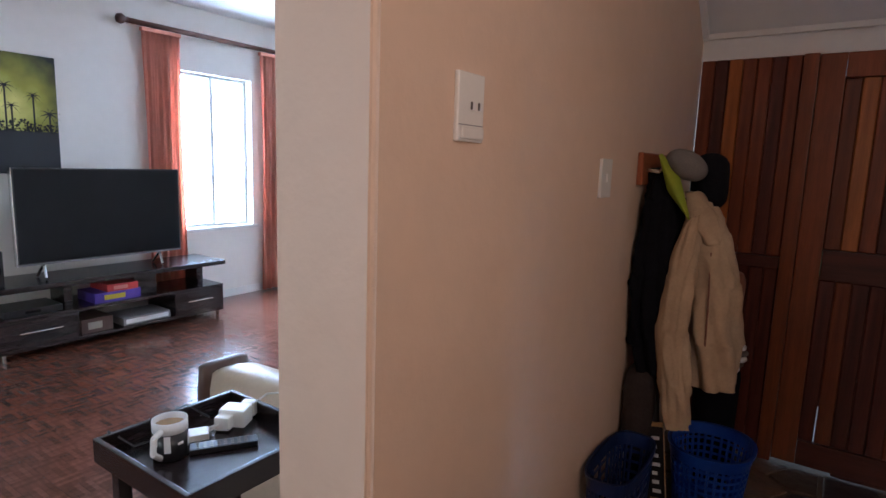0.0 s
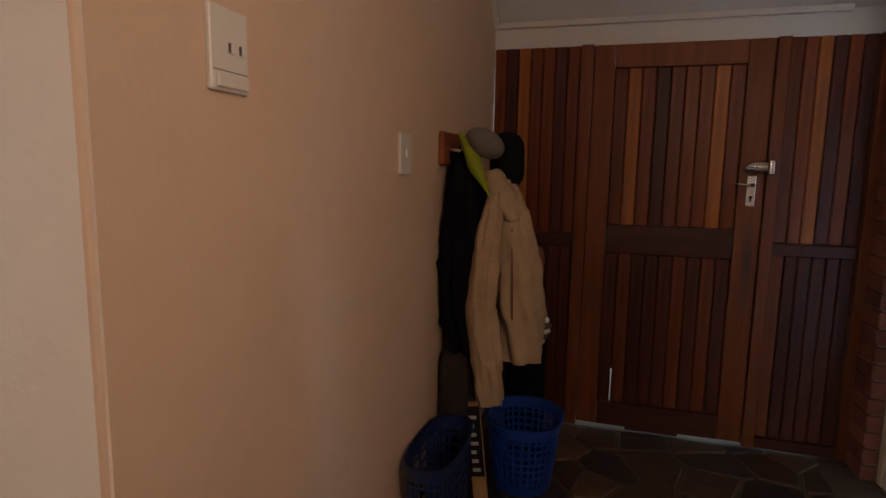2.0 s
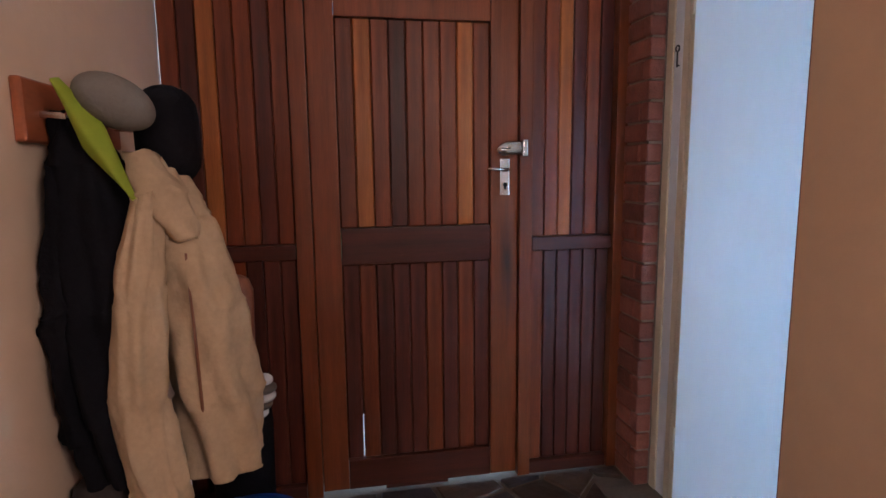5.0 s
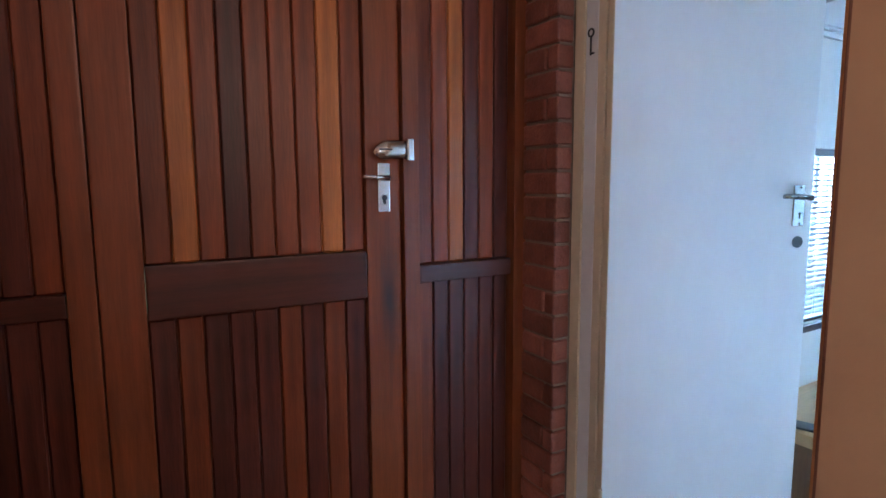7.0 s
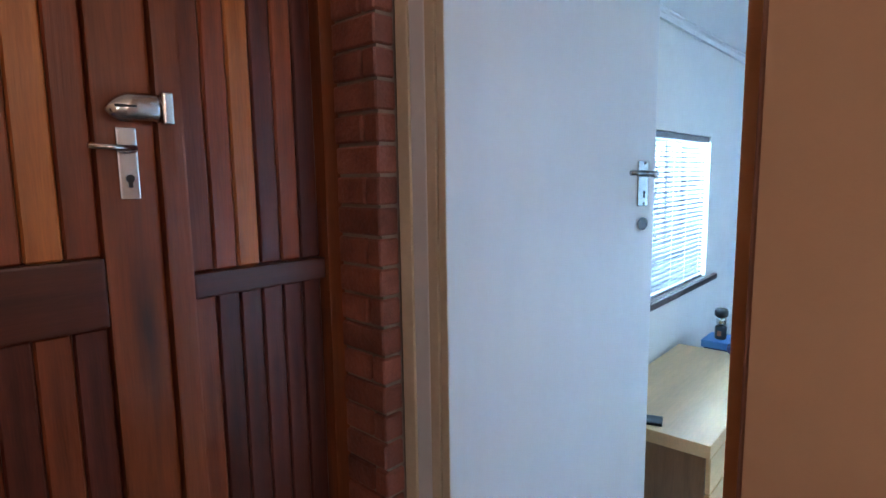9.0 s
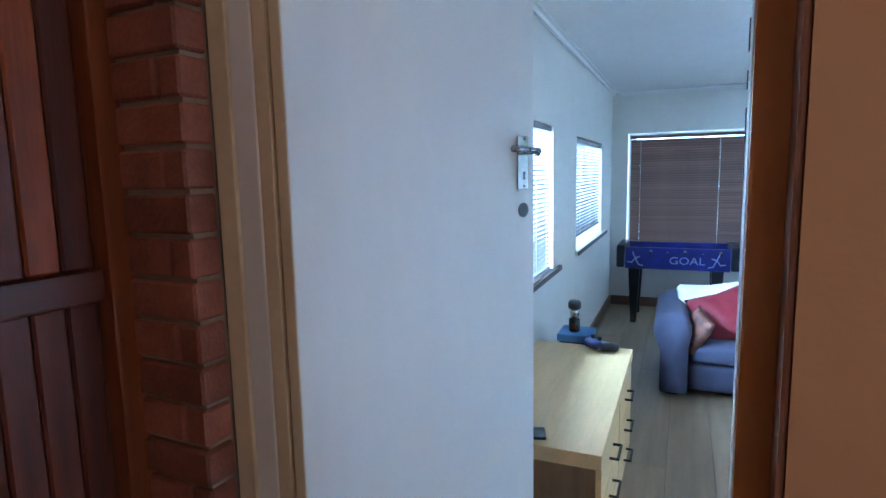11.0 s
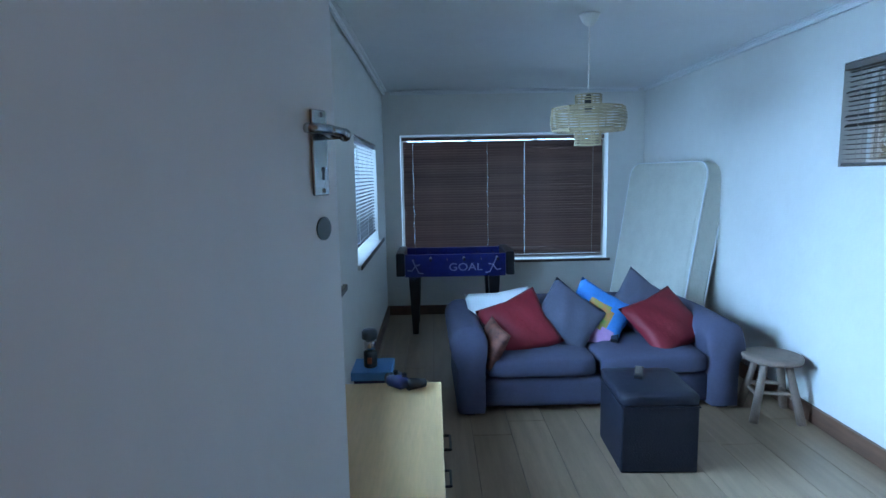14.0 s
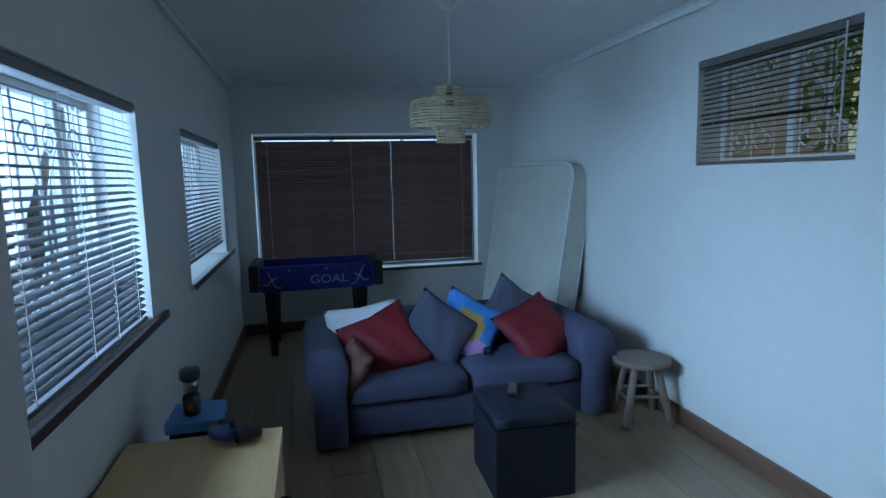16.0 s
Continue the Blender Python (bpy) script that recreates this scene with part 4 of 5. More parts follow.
# ---- foosball table ----
ft = thing("table_football", "blue printed toy table football on black legs", "game table", at=Matrix.Translation((5.45, 1.953, 0.0)) @ Matrix.Diagonal((1, 0.90, 1.11, 1)))
fw = 0.44
part("side_panel", soft_box(-0.012, 0.012, -fw, fw, 0.42, 0.58, 0.004), M_FOOS, ft, "blue printed side board")
part("side_panel", soft_box(0.42, 0.444, -fw, fw, 0.42, 0.58, 0.004), M_FOOS, ft)
for k in (-1, 1):
    part("end_panel", soft_box(-0.02, 0.452, k * (fw + 0.04) - 0.038, k * (fw + 0.04) + 0.038, 0.425, 0.592, 0.016, 3), M_BLACK, ft)
part("pitch", soft_box(0.013, 0.419, -fw, fw, 0.47, 0.478, 0.002, 1), mat("green_pitch", (0.02, 0.12, 0.04), 0.6), ft)
for x, y in ((0.03, fw - 0.08), (0.40, fw - 0.08), (0.03, -fw + 0.1), (0.40, -fw + 0.1)):
    b = bmesh.new(); box(b, x - 0.035, x + 0.035, y - 0.05, y + 0.05, 0.0, 0.419)
    for v in b.verts:
        if v.co.z < 0.1:
            v.co = Vector((x + (v.co.x - x) * 0.6, y + (v.co.y - y) * 0.5, 0))
    part("leg", b, M_BLACK, ft)
for i in range(6):
    y = -0.36 + i * 0.144
    b = bmesh.new(); rod(b, (-0.10 if i % 2 else -0.05, y, 0.555), (0.50, y, 0.555), 0.005, seg=8); ro = part("rod", b, M_CHROME, ft)
    b = bmesh.new(); rod(b, (-0.16 if i % 2 else -0.12, y, 0.555), (-0.06 if i % 2 else -0.02, y, 0.555), 0.012, seg=10) if i % 2 == 0 else rod(b, (0.46, y, 0.555), (0.54, y, 0.555), 0.012, seg=10)
    part("grip", b, M_BLACK, ro)
cu = bpy.data.curves.new("lettering", "FONT"); cu.body, cu.size, cu.extrude = "GOAL", 0.095, 0.001
txt = new("lettering", cu); deps = bpy.context.evaluated_depsgraph_get()
tm = bpy.data.meshes.new_from_object(txt.evaluated_get(deps)); bpy.data.objects.remove(txt)
tm.materials.append(M_FOOSW)
tob = new("lettering", tm); tob.parent = ft
tob.matrix_local = Matrix.Translation((-0.0145, 0.06, 0.463)) @ Matrix.Rotation(-math.pi / 2, 4, "Z") @ Matrix.Rotation(math.pi / 2, 4, "X") @ Matrix.Diagonal((1.15, 0.8, 1, 1))
for (y, z, k) in ((0.36, 0.50, 1), (-0.34, 0.50, -1)):
    bm = bmesh.new()
    tube(bm, [(-0.0145, y + k * 0.06, z - 0.03), (-0.0145, y + 0.02 * k, z - 0.035), (-0.0145, y - 0.01 * k, z), (-0.0145, y + 0.015 * k, z + 0.045)], 0.004, 4)
    tube(bm, [(-0.0145, y - 0.05 * k, z + 0.01), (-0.0145, y - 0.01 * k, z), (-0.0145, y - 0.04 * k, z - 0.05), (-0.0145, y - 0.08 * k, z - 0.055)], 0.004, 4)
    part("print_mark", bm, M_FOOSW, ft)

# ---- dresser ----
dr = thing("dresser", "pale maple veneer chest of drawers with dark handles", "chest of drawers")
DX0, DX1, DY0, DY1, DT = 2.067, 3.10, 2.104, 2.535, 0.486
part("body", soft_box(DX0 + 0.012, DX1 - 0.012, DY0 + 0.012, DY1, 0.05, DT - 0.046, 0.003), M_DARKMAPLE, dr, "brown wood carcass")
part("top", soft_box(DX0, DX1, DY0 - 0.006, DY1, DT - 0.045, DT, 0.003), M_MAPLE, dr)
part("plinth", soft_box(DX0 + 0.03, DX1 - 0.03, DY0 + 0.04, DY1 - 0.02, 0, 0.049, 0.002), M_SKIRT, dr)
for i in range(2):
    for j in range(3):
        x0 = DX0 + 0.02 + i * 0.50
        d = part("drawer_front", soft_box(x0, x0 + 0.484, DY0 - 0.004, DY0 + 0.012, 0.06 + j * 0.127, 0.181 + j * 0.127, 0.003), M_MAPLE, dr)
        for hx2 in (0.242,):
            b = bmesh.new(); zc = 0.122 + j * 0.127
            tube(b, [(x0 + hx2 - 0.05, DY0 - 0.004, zc), (x0 + hx2 - 0.05, DY0 - 0.03, zc), (x0 + hx2 + 0.05, DY0 - 0.03, zc), (x0 + hx2 + 0.05, DY0 - 0.004, zc)], 0.005, 6)
            part("handle", b, M_BLACK, d, "dark metal bar handle")
# game controller
gc = thing("game_controller", "navy game controller lying on the dresser", "game controller", at=Matrix.Translation((3.03, 2.257, DT)) @ Matrix.Rotation(radians(50), 4, "Z"))
part("body", puff(-0.045, 0.045, -0.03, 0.03, 0.012, 0.052, 0.018), M_NAVY, gc, smooth=True)
for k in (-1, 1):
    bm = bmesh.new(); rod(bm, (k * 0.048, -0.005, 0.03), (k * 0.062, -0.075, 0.018), 0.023, 0.016, 12); part("grip", bm, M_BLACK, gc, smooth=True)
    bm = bmesh.new(); rod(bm, (k * 0.022, -0.012, 0.05), (k * 0.022, -0.012, 0.064), 0.008, 0.010, 10); part("thumbstick", bm, M_BLACK, gc)
tagged(part("phone", soft_box(-0.035, 0.035, -0.07, 0.07, 0, 0.009, 0.004, m=Matrix.Translation((2.12, 2.34, DT + 0.0005)) @ Matrix.Rotation(0.3, 4, "Z")), M_BLACK), "black phone lying on the dresser", "phone")
# blue box with lantern beyond the dresser
bb = thing("storage_box", "tall pale blue lidded box standing beside the dresser", "box")
part("body", soft_box(3.163, 3.318, 2.298, 2.438, 0, 0.474, 0.004), M_NAVY, bb)
part("lid", soft_box(3.153, 3.328, 2.288, 2.448, 0.475, 0.51, 0.005), M_BLUEBOX, bb, "sky blue lid")
ln = thing("lantern", "small dark camping lantern with chrome reflector", "lantern", at=Matrix.Translation((3.22, 2.377, 0.5105)) @ Matrix.Diagonal((0.74, 0.74, 1, 1)))
bm = bmesh.new(); lathe(bm, [(0.03, 0), (0.036, 0.004), (0.036, 0.06), (0.03, 0.066)], 20); part("base", bm, M_BLACK, ln, smooth=True)
bm = bmesh.new(); lathe(bm, [(0.012, 0.067), (0.028, 0.075), (0.03, 0.10), (0.026, 0.112)], 20); part("reflector", bm, M_CHROME, ln, smooth=True)
bm = bmesh.new(); lathe(bm, [(0.036, 0.113), (0.042, 0.118), (0.042, 0.142), (0.034, 0.152), (0.012, 0.154)], 20); part("cap", bm, M_BLACK, ln, smooth=True)
bm = bmesh.new(); tube(bm, [(0.038, 0, 0.03), (0.052, 0, 0.06), (0.052, 0, 0.10), (0.04, 0, 0.125)], 0.004, 6); part("handle", bm, M_BLACK, ln)
part("label_patch", soft_box(-0.039, -0.035, -0.012, 0.012, 0.02, 0.045, 0.001, 1), mat("orange_label", (0.35, 0.09, 0.03), 0.6), ln)

# ---- pendant lamp ----
pl = thing("pendant_lamp", "woven cane pendant lampshade on a white flex", "lamp", at=Matrix.Translation((3.8, 1.365, 0)))
bm = bmesh.new(); rod(bm, (0, 0, 1.60), (0, 0, 1.955), 0.003, seg=6); part("flex", bm, M_PLASTIC, pl)
bm = bmesh.new(); lathe(bm, [(0.012, 1.94), (0.03, 1.955), (0.045, 1.985), (0.05, 1.994)], 16); part("ceiling_rose", bm, M_PLASTIC, pl, smooth=True)
bm = bmesh.new(); lathe(bm, [(0.016, 1.55), (0.02, 1.57), (0.016, 1.62), (0.006, 1.635)], 14); part("bulb_holder", bm, M_BLACK, pl, smooth=True)
sh = bmesh.new()


def ring(b, r, z, rr=0.0032, seg=36):
    pts = [(r * math.cos(2 * math.pi * i / seg), r * math.sin(2 * math.pi * i / seg), z) for i in range(seg + 1)]
    tube(b, pts, rr, 5)


for z in (1.600, 1.612, 1.624):
    ring(sh, 0.062, z)
for i in range(9):
    ring(sh, 0.178 - 0.0012 * (i - 4) ** 2 * 0.4, 1.462 + i * 0.0125)
for i in range(4):
    ring(sh, 0.062, 1.392 + i * 0.014)
for k in range(8):
    a = k * math.pi / 4
    c, s = math.cos(a), math.sin(a)
    tube(sh, [(0.062 * c, 0.062 * s, 1.39), (0.062 * c, 0.062 * s, 1.456), (0.172 * c, 0.172 * s, 1.458), (0.174 * c, 0.174 * s, 1.565), (0.062 * c, 0.062 * s, 1.572), (0.062 * c, 0.062 * s, 1.626)], 0.0035, 5)
for z in (1.458, 1.567):
    for r in (0.08, 0.10, 0.12, 0.14, 0.16):
        ring(sh, r, z, 0.003, 28)
part("shade", sh, M_CANE, pl, "pale woven cane shade")

# ---- white cabinet by the doorway ----
cb = thing("cabinet", "narrow white painted cabinet beside the doorway", "cabinet")
part("body", soft_box(1.31, 1.42, 1.25, 1.68, 0.0, 0.985, 0.006), M_WHITE, cb)
part("door", soft_box(1.313, 1.417, 1.681, 1.693, 0.03, 0.97, 0.004), M_WHITE, cb)
bm = bmesh.new(); tube(bm, [(1.40, 1.69, 0.86), (1.40, 1.71, 0.86), (1.40, 1.71, 0.835), (1.40, 1.69, 0.835)], 0.005, 6); part("handle", bm, M_CHROME, cb)
tagged(part("handbag", puff(1.315, 1.395, 1.59, 1.70, 0.987, 1.20, 0.035), M_COAT, smooth=True), "black soft bag standing on the cabinet", "bag")

# ---- hall things ----
BASE = Matrix()


def switch(label, y0, y1, z0, z1, rockers):
    s = thing("light_switch", label, "light switch", "hall switches")
    p = part("plate", soft_box(FX, FX + 0.012, y0, y1, z0, z1, 0.005, 3), M_PLASTIC, s)
    for (a, b, c, d) in rockers:
        part("rocker", soft_box(FX + 0.012, FX + 0.0165, y0 + a * (y1 - y0), y0 + b * (y1 - y0), z0 + c * (z1 - z0), z0 + d * (z1 - z0), 0.0015, 1), M_WHITE, s)
    return s


sw = switch("white plastic double light switch with a lower cover", 0.53, 0.635, 1.578, 1.722, [(0.48, 0.60, 0.46, 0.58), (0.76, 0.88, 0.46, 0.58)])
part("seam", soft_box(FX + 0.0121, FX + 0.0128, 0.534, 0.631, 1.612, 1.614, 0.0002, 1), M_SLATL, sw)
for yy in (0.579, 0.609):
    part("slot", soft_box(FX + 0.0121, FX + 0.0168, yy - 0.0012, yy + 0.0012, 1.646, 1.662, 0.0003, 1), M_SLATG, sw)
part("cover", soft_box(FX + 0.012, FX + 0.02, 0.54, 0.625, 1.584, 1.608, 0.004), M_PLASTIC, sw)
switch("white plastic single light switch plate", 1.44, 1.545, 1.43, 1.565, [(0.42, 0.58, 0.4, 0.62)])

rack = thing("coat_rack", "red-brown wooden coat rack board with metal pegs", "coat rack")
part("board", soft_box(FX, FX + 0.024, 1.885, 2.42, 1.468, 1.602, 0.012, 3), M_RACK, rack)
for y in (1.955, 2.10, 2.25, 2.38):
    bm = bmesh.new(); tube(bm, [(FX + 0.02, y, 1.53), (FX + 0.075, y, 1.525), (FX + 0.095, y, 1.55)], 0.008, 8); part("peg", bm, M_CHROME, rack)


def cloth_tube(name, spine, folds, material, parent, label="", nu=56, nv=46, amp=0.014):
    """Hanging cloth round a spine of (x, y, z, half width, half depth) rows, with vertical folds."""
    def at(v):
        k = min(len(spine) - 2, int(v * (len(spine) - 1)))
        f = v * (len(spine) - 1) - k
        f = f * f * (3 - 2 * f)
        return [a + (b - a) * f for a, b in zip(spine[k], spine[k + 1])]
    def fn(u, v):
        x, y, z, rx, ry = at(v)
        th = 2 * math.pi * u
        w = 1 + amp / max(rx, 0.02) * (0.25 + v) * math.sin(folds * th + 3 * math.sin(4 * v)) * 0.8
        n = noise.noise(Vector((math.cos(th) * 2, math.sin(th) * 2, v * 7 + folds))) * 0.014 + noise.noise(Vector((math.cos(th) * 4 + v * 5, math.sin(th) * 4, v * 17 + folds))) * 0.009 + noise.noise(Vector((math.cos(th) * 9, math.sin(th) * 9 - v * 9, v * 34))) * 0.004
        return Vector((x + (rx * w + n) * math.cos(th), y + (ry * w + n) * math.sin(th), z + 0.012 * noise.noise(Vector((u * 5, 1, folds)))))
    b = bmesh.new()
    g = sheet(b, fn, nu, nv, close_u=True)
    b.faces.new(g[0])
    b.faces.new(list(reversed(g[nv])))
    return part(name, b, material, parent, label, True)


coat = thing("coat", "long black wool coat hanging on the rack", "coat")
cloth_tube("body", [(-0.50, 2.0, 1.54, 0.03, 0.04), (-0.475, 2.0, 1.42, 0.075, 0.10), (-0.46, 2.0, 1.1, 0.092, 0.12), (-0.455, 1.99, 0.85, 0.085, 0.12), (-0.45, 1.98, 0.69, 0.07, 0.09)], 7, M_COAT, coat)
cloth_tube("sleeve", [(-0.50, 1.93, 1.42, 0.03, 0.03), (-0.52, 1.91, 1.1, 0.035, 0.045), (-0.515, 1.92, 0.8, 0.03, 0.04)], 3, M_COAT, coat, amp=0.006, nu=20)
jac = thing("jacket", "creased beige cotton jacket hanging over the rack", "jacket")
cloth_tube("body", [(-0.33, 2.03, 1.44, 0.035, 0.05), (-0.30, 2.03, 1.30, 0.075, 0.09), (-0.26, 2.04, 1.08, 0.10, 0.11), (-0.235, 2.04, 0.85, 0.095, 0.11), (-0.225, 2.03, 0.66, 0.085, 0.10)], 6, M_JACKET, jac)
cloth_tube("sleeve", [(-0.335, 1.93, 1.36, 0.03, 0.035), (-0.36, 1.90, 1.15, 0.052, 0.05), (-0.375, 1.89, 0.90, 0.062, 0.055), (-0.345, 1.88, 0.68, 0.058, 0.052), (-0.315, 1.88, 0.50, 0.046, 0.042)], 4, M_JACKET, jac, amp=0.009, nv=34)
cloth_tube("collar", [(-0.36, 1.97, 1.45, 0.03, 0.04), (-0.315, 1.95, 1.36, 0.055, 0.05), (-0.27, 1.95, 1.25, 0.035, 0.03)], 3, M_JACKET, jac, amp=0.008, nu=20, nv=12)
bm = bmesh.new(); tube(bm, [(-0.265, 1.935, 1.22), (-0.255, 1.925, 1.0), (-0.25, 1.925, 0.80)], 0.004, 5); part("zip_edge", bm, M_LEATHER, jac)
cap = thing("cap", "grey cloth cap with a lime green lined brim", "cap")
bm = bmesh.new(); bmesh.ops.create_uvsphere(bm, u_segments=24, v_segments=14, radius=1, matrix=Matrix.Translation((-0.385, 1.93, 1.555)) @ Matrix.Rotation(radians(28), 4, "Y") @ Matrix.Diagonal((0.085, 0.075, 0.055, 1)))
part("crown", bm, M_CAPGREY, cap, smooth=True)
bm = bmesh.new()
sheet(bm, lambda u, v: Vector((-0.475 + 0.125 * v + 0.035 * (u - 0.5) * (1.2 - abs(2 * v - 0.9)), 1.885 - 0.028 * math.sin(math.pi * u) + 0.02 * v, 1.59 - 0.245 * v + 0.05 * (u - 0.5) * (1.2 - abs(2 * v - 0.9)))), 8, 14)
bmesh.ops.solidify(bm, geom=list(bm.faces), thickness=0.003)
part("brim", bm, M_LIME, cap, "lime green brim lining", True)
hat = part("woollen_hat", puff(-0.385, -0.245, 1.98, 2.14, 1.375, 1.61, 0.068), M_COAT, smooth=True)
tagged(hat, "black knitted hat hung behind the cap", "hat")
tagged(part("leather_bag", puff(-0.25, -0.155, 2.10, 2.19, 0.86, 1.13, 0.04), M_LEATHER, smooth=True), "brown leather shoulder bag behind the jacket", "bag")
gb = thing("golf_bag", "dark golf bag with a striped pale head cover", "golf bag", at=Matrix.Translation((-0.27, 2.52, 0)))
bm = bmesh.new(); lathe(bm, [(0.09, 0), (0.1, 0.02), (0.1, 0.3), (0.105, 0.55), (0.1, 0.58), (0.085, 0.57)], 20); part("bag", bm, M_COAT, gb, smooth=True)
bm = bmesh.new(); rod(bm, (0.03, -0.05, 0.5), (0.075, -0.10, 0.66), 0.009); part("shaft", bm, M_CHROME, gb)
for k in range(5):
    bm = bmesh.new(); r = (0.028, 0.038, 0.046, 0.045, 0.03)[k]
    bmesh.ops.create_uvsphere(bm, u_segments=16, v_segments=10, radius=1, matrix=Matrix.Translation((0.078 + 0.004 * k, -0.11, 0.625 + 0.027 * k)) @ Matrix.Diagonal((r, r, 0.02, 1)))
    part("cover_band", bm, M_WHITEC if k % 2 == 0 else M_SLATG, gb, smooth=True)


def basket(name, label, m, cx, cy, hx, hy, h, round_r, material, n=34, rows=7):
    """A tapered plastic basket: solid rim and base, lattice of slats and hoops between."""
    t = thing(name, label, "basket", "laundry baskets", at=m)
    def outline(a, s):
        c, sn = math.cos(a), math.sin(a)
        p = 2.0 / round_r
        return Vector((hx * s * math.copysign(abs(c) ** p, c), hy * s * math.copysign(abs(sn) ** p, sn), 0))
    def band(b, z0, z1, s0, s1, th=0.004):
        def fn(u, v):
            a = 2 * math.pi * u
            k = v * 4
            s, z, o = ((s0, z0, 0), (s1, z1, 0), (s1, z1, th), (s0, z0, th), (s0, z0, 0))[min(4, int(round(k)))]
            q = outline(a, s)
            return q + q.normalized() * o + Vector((0, 0, z))
        sheet(b, fn, 40, 4, close_u=True)
    b = bmesh.new(); band(b, h - 0.055, h, 0.975, 1.0, 0.007); band(b, h - 0.012, h, 1.0, 1.005, 0.016); part("rim", b, material, t)
    b = bmesh.new(); band(b, 0, 0.04, 0.80, 0.82, 0.005)
    vs = [b.verts.new(outline(2 * math.pi * i / 40, 0.8) + Vector((0, 0, 0.003))) for i in range(40)]
    b.faces.new(vs); part("base", b, material, t)
    for i in range(rows):
        b = bmesh.new()
        z = 0.04 + (h - 0.095) * (i + 0.5) / rows
        s = 0.82 + 0.155 * (i + 0.5) / rows
        band(b, z - 0.0055, z + 0.0055, s - 0.001, s + 0.001, 0.004)
        part("hoop", b, material, t)
    b = bmesh.new()
    for i in range(n):
        a = 2 * math.pi * i / n
        p0, p1 = outline(a, 0.82) + Vector((0, 0, 0.035)), outline(a, 0.975) + Vector((0, 0, h - 0.05))
        rod(b, p0, p1, 0.0065, seg=5)
    part("lattice", b, material, t)
    return t


basket("laundry_basket", "royal blue plastic lattice laundry basket, empty", Matrix.Translation((-0.225, 2.22, 0)), 0, 0, 0.165, 0.19, 0.33, 2.3, M_BASKET)
basket("laundry_basket", "navy blue plastic laundry basket against the wall", Matrix.Translation((-0.455, 1.62, 0)), 0, 0, 0.085, 0.22, 0.44, 3.5, M_BASKETN, 30, 8)
bat = thing("cricket_bat", "willow cricket bat with dark stickers leaning in the corner", "cricket bat", at=Matrix.Translation((-0.335, 1.845, 0.012)) @ Matrix.Rotation(radians(-9), 4, "Y") @ Matrix.Rotation(radians(-10), 4, "X"))
part("blade", soft_box(-0.03, 0.03, -0.012, 0.016, 0.0, 0.48, 0.009, 3), M_BAT, bat)
bm = bmesh.new(); rod(bm, (0, 0, 0.48), (0, 0, 0.74), 0.015, 0.014, 12); part("handle", bm, M_BLACK, bat)
part("sticker", soft_box(-0.031, 0.031, -0.0135, -0.0122, 0.17, 0.46, 0.0004, 1), M_BLACK, bat, "black maker's sticker")
for k in range(7):
    part("sticker_bar", soft_box(-0.018, 0.016 - 0.006 * (k % 3), -0.0148, -0.0138, 0.19 + 0.036 * k, 0.205 + 0.036 * k, 0.0003, 1), M_WHITEC, bat)
tagged(part("rucksack", puff(-0.555, -0.42, 1.88, 2.06, 0.30, 0.70, 0.05), mat("dark_brown_canvas", (0.035, 0.024, 0.022), 0.9, vary=0.4, scale=10, bump=0.3), smooth=True), "dark canvas rucksack hanging below the coat", "rucksack")
tagged(part("umbrella_case", puff(-0.53, -0.43, 1.90, 2.02, 0.0, 0.31, 0.04), M_COAT, smooth=True), "dark folded umbrella case standing on the floor", "umbrella")
kh = thing("key_hook", "small dark iron key-shaped hook on the door frame", "hook")
bm = bmesh.new(); ring(bm, 0.012, 0, 0.003, 14)
bm.transform(Matrix.Translation((1.396, 2.64, 1.855)) @ Matrix.Rotation(math.pi / 2, 4, "Y"))
rod(bm, (1.396, 2.64, 1.845), (1.396, 2.64, 1.785), 0.003, seg=6); rod(bm, (1.396, 2.64, 1.79), (1.396, 2.625, 1.79), 0.003, seg=6)
part("hook", bm, M_BLACK, kh)

# ---- living room ----
wl = window_frame("window_5", "tall white framed living room window, bright outside", Matrix.Translation((LX - 0.12, 3.16, 0.78)) @ Matrix.Rotation(math.pi / 2, 4, "Z"), 0.88, 1.57, (0.02,), False)
setting("window_sill", soft_box(LX - 0.1, LX + 0.03, 2.68, 3.66, 0.745, 0.779, 0.005), M_STEEL, "white painted window sill", "window sill")
setting("baseboard_living", soft_box(LX, LX + 0.016, -2.4, 4.6, 0, 0.085, 0.004), M_WHITE, "white painted skirting board", "baseboard")


def curtain(y0, y1, z0, z1, n):
    c = thing("curtain", "terracotta striped cloth curtain hanging in folds", "curtain", "living room curtains")
    b = bmesh.new()
    def fn(u, v):
        pin = 1 - 0.05 * math.sin(math.pi * min(1, v * 1.1))
        ph = 2 * math.pi * n * u
        d = 0.035 * (0.5 + 0.5 * v) * math.sin(ph + 0.6 * math.sin(3 * v)) + 0.01 * math.sin(2.3 * ph + 5 * v)
        return Vector((LX + 0.075 + d, (y0 + y1) / 2 + (y1 - y0) * (u - 0.5) * pin, z1 + (z0 - z1) * v))
    sheet(b, fn, n * 10, 18)
    bmesh.ops.solidify(b, geom=list(b.faces), thickness=0.003)
    part("cloth", b, M_CURTAIN, c, smooth=True)
    b = bmesh.new(); box(b, LX + 0.05, LX + 0.10, y0, y1, z1 - 0.004, z1 + 0.03); part("heading", b, M_CURTAIN, c)
    return c


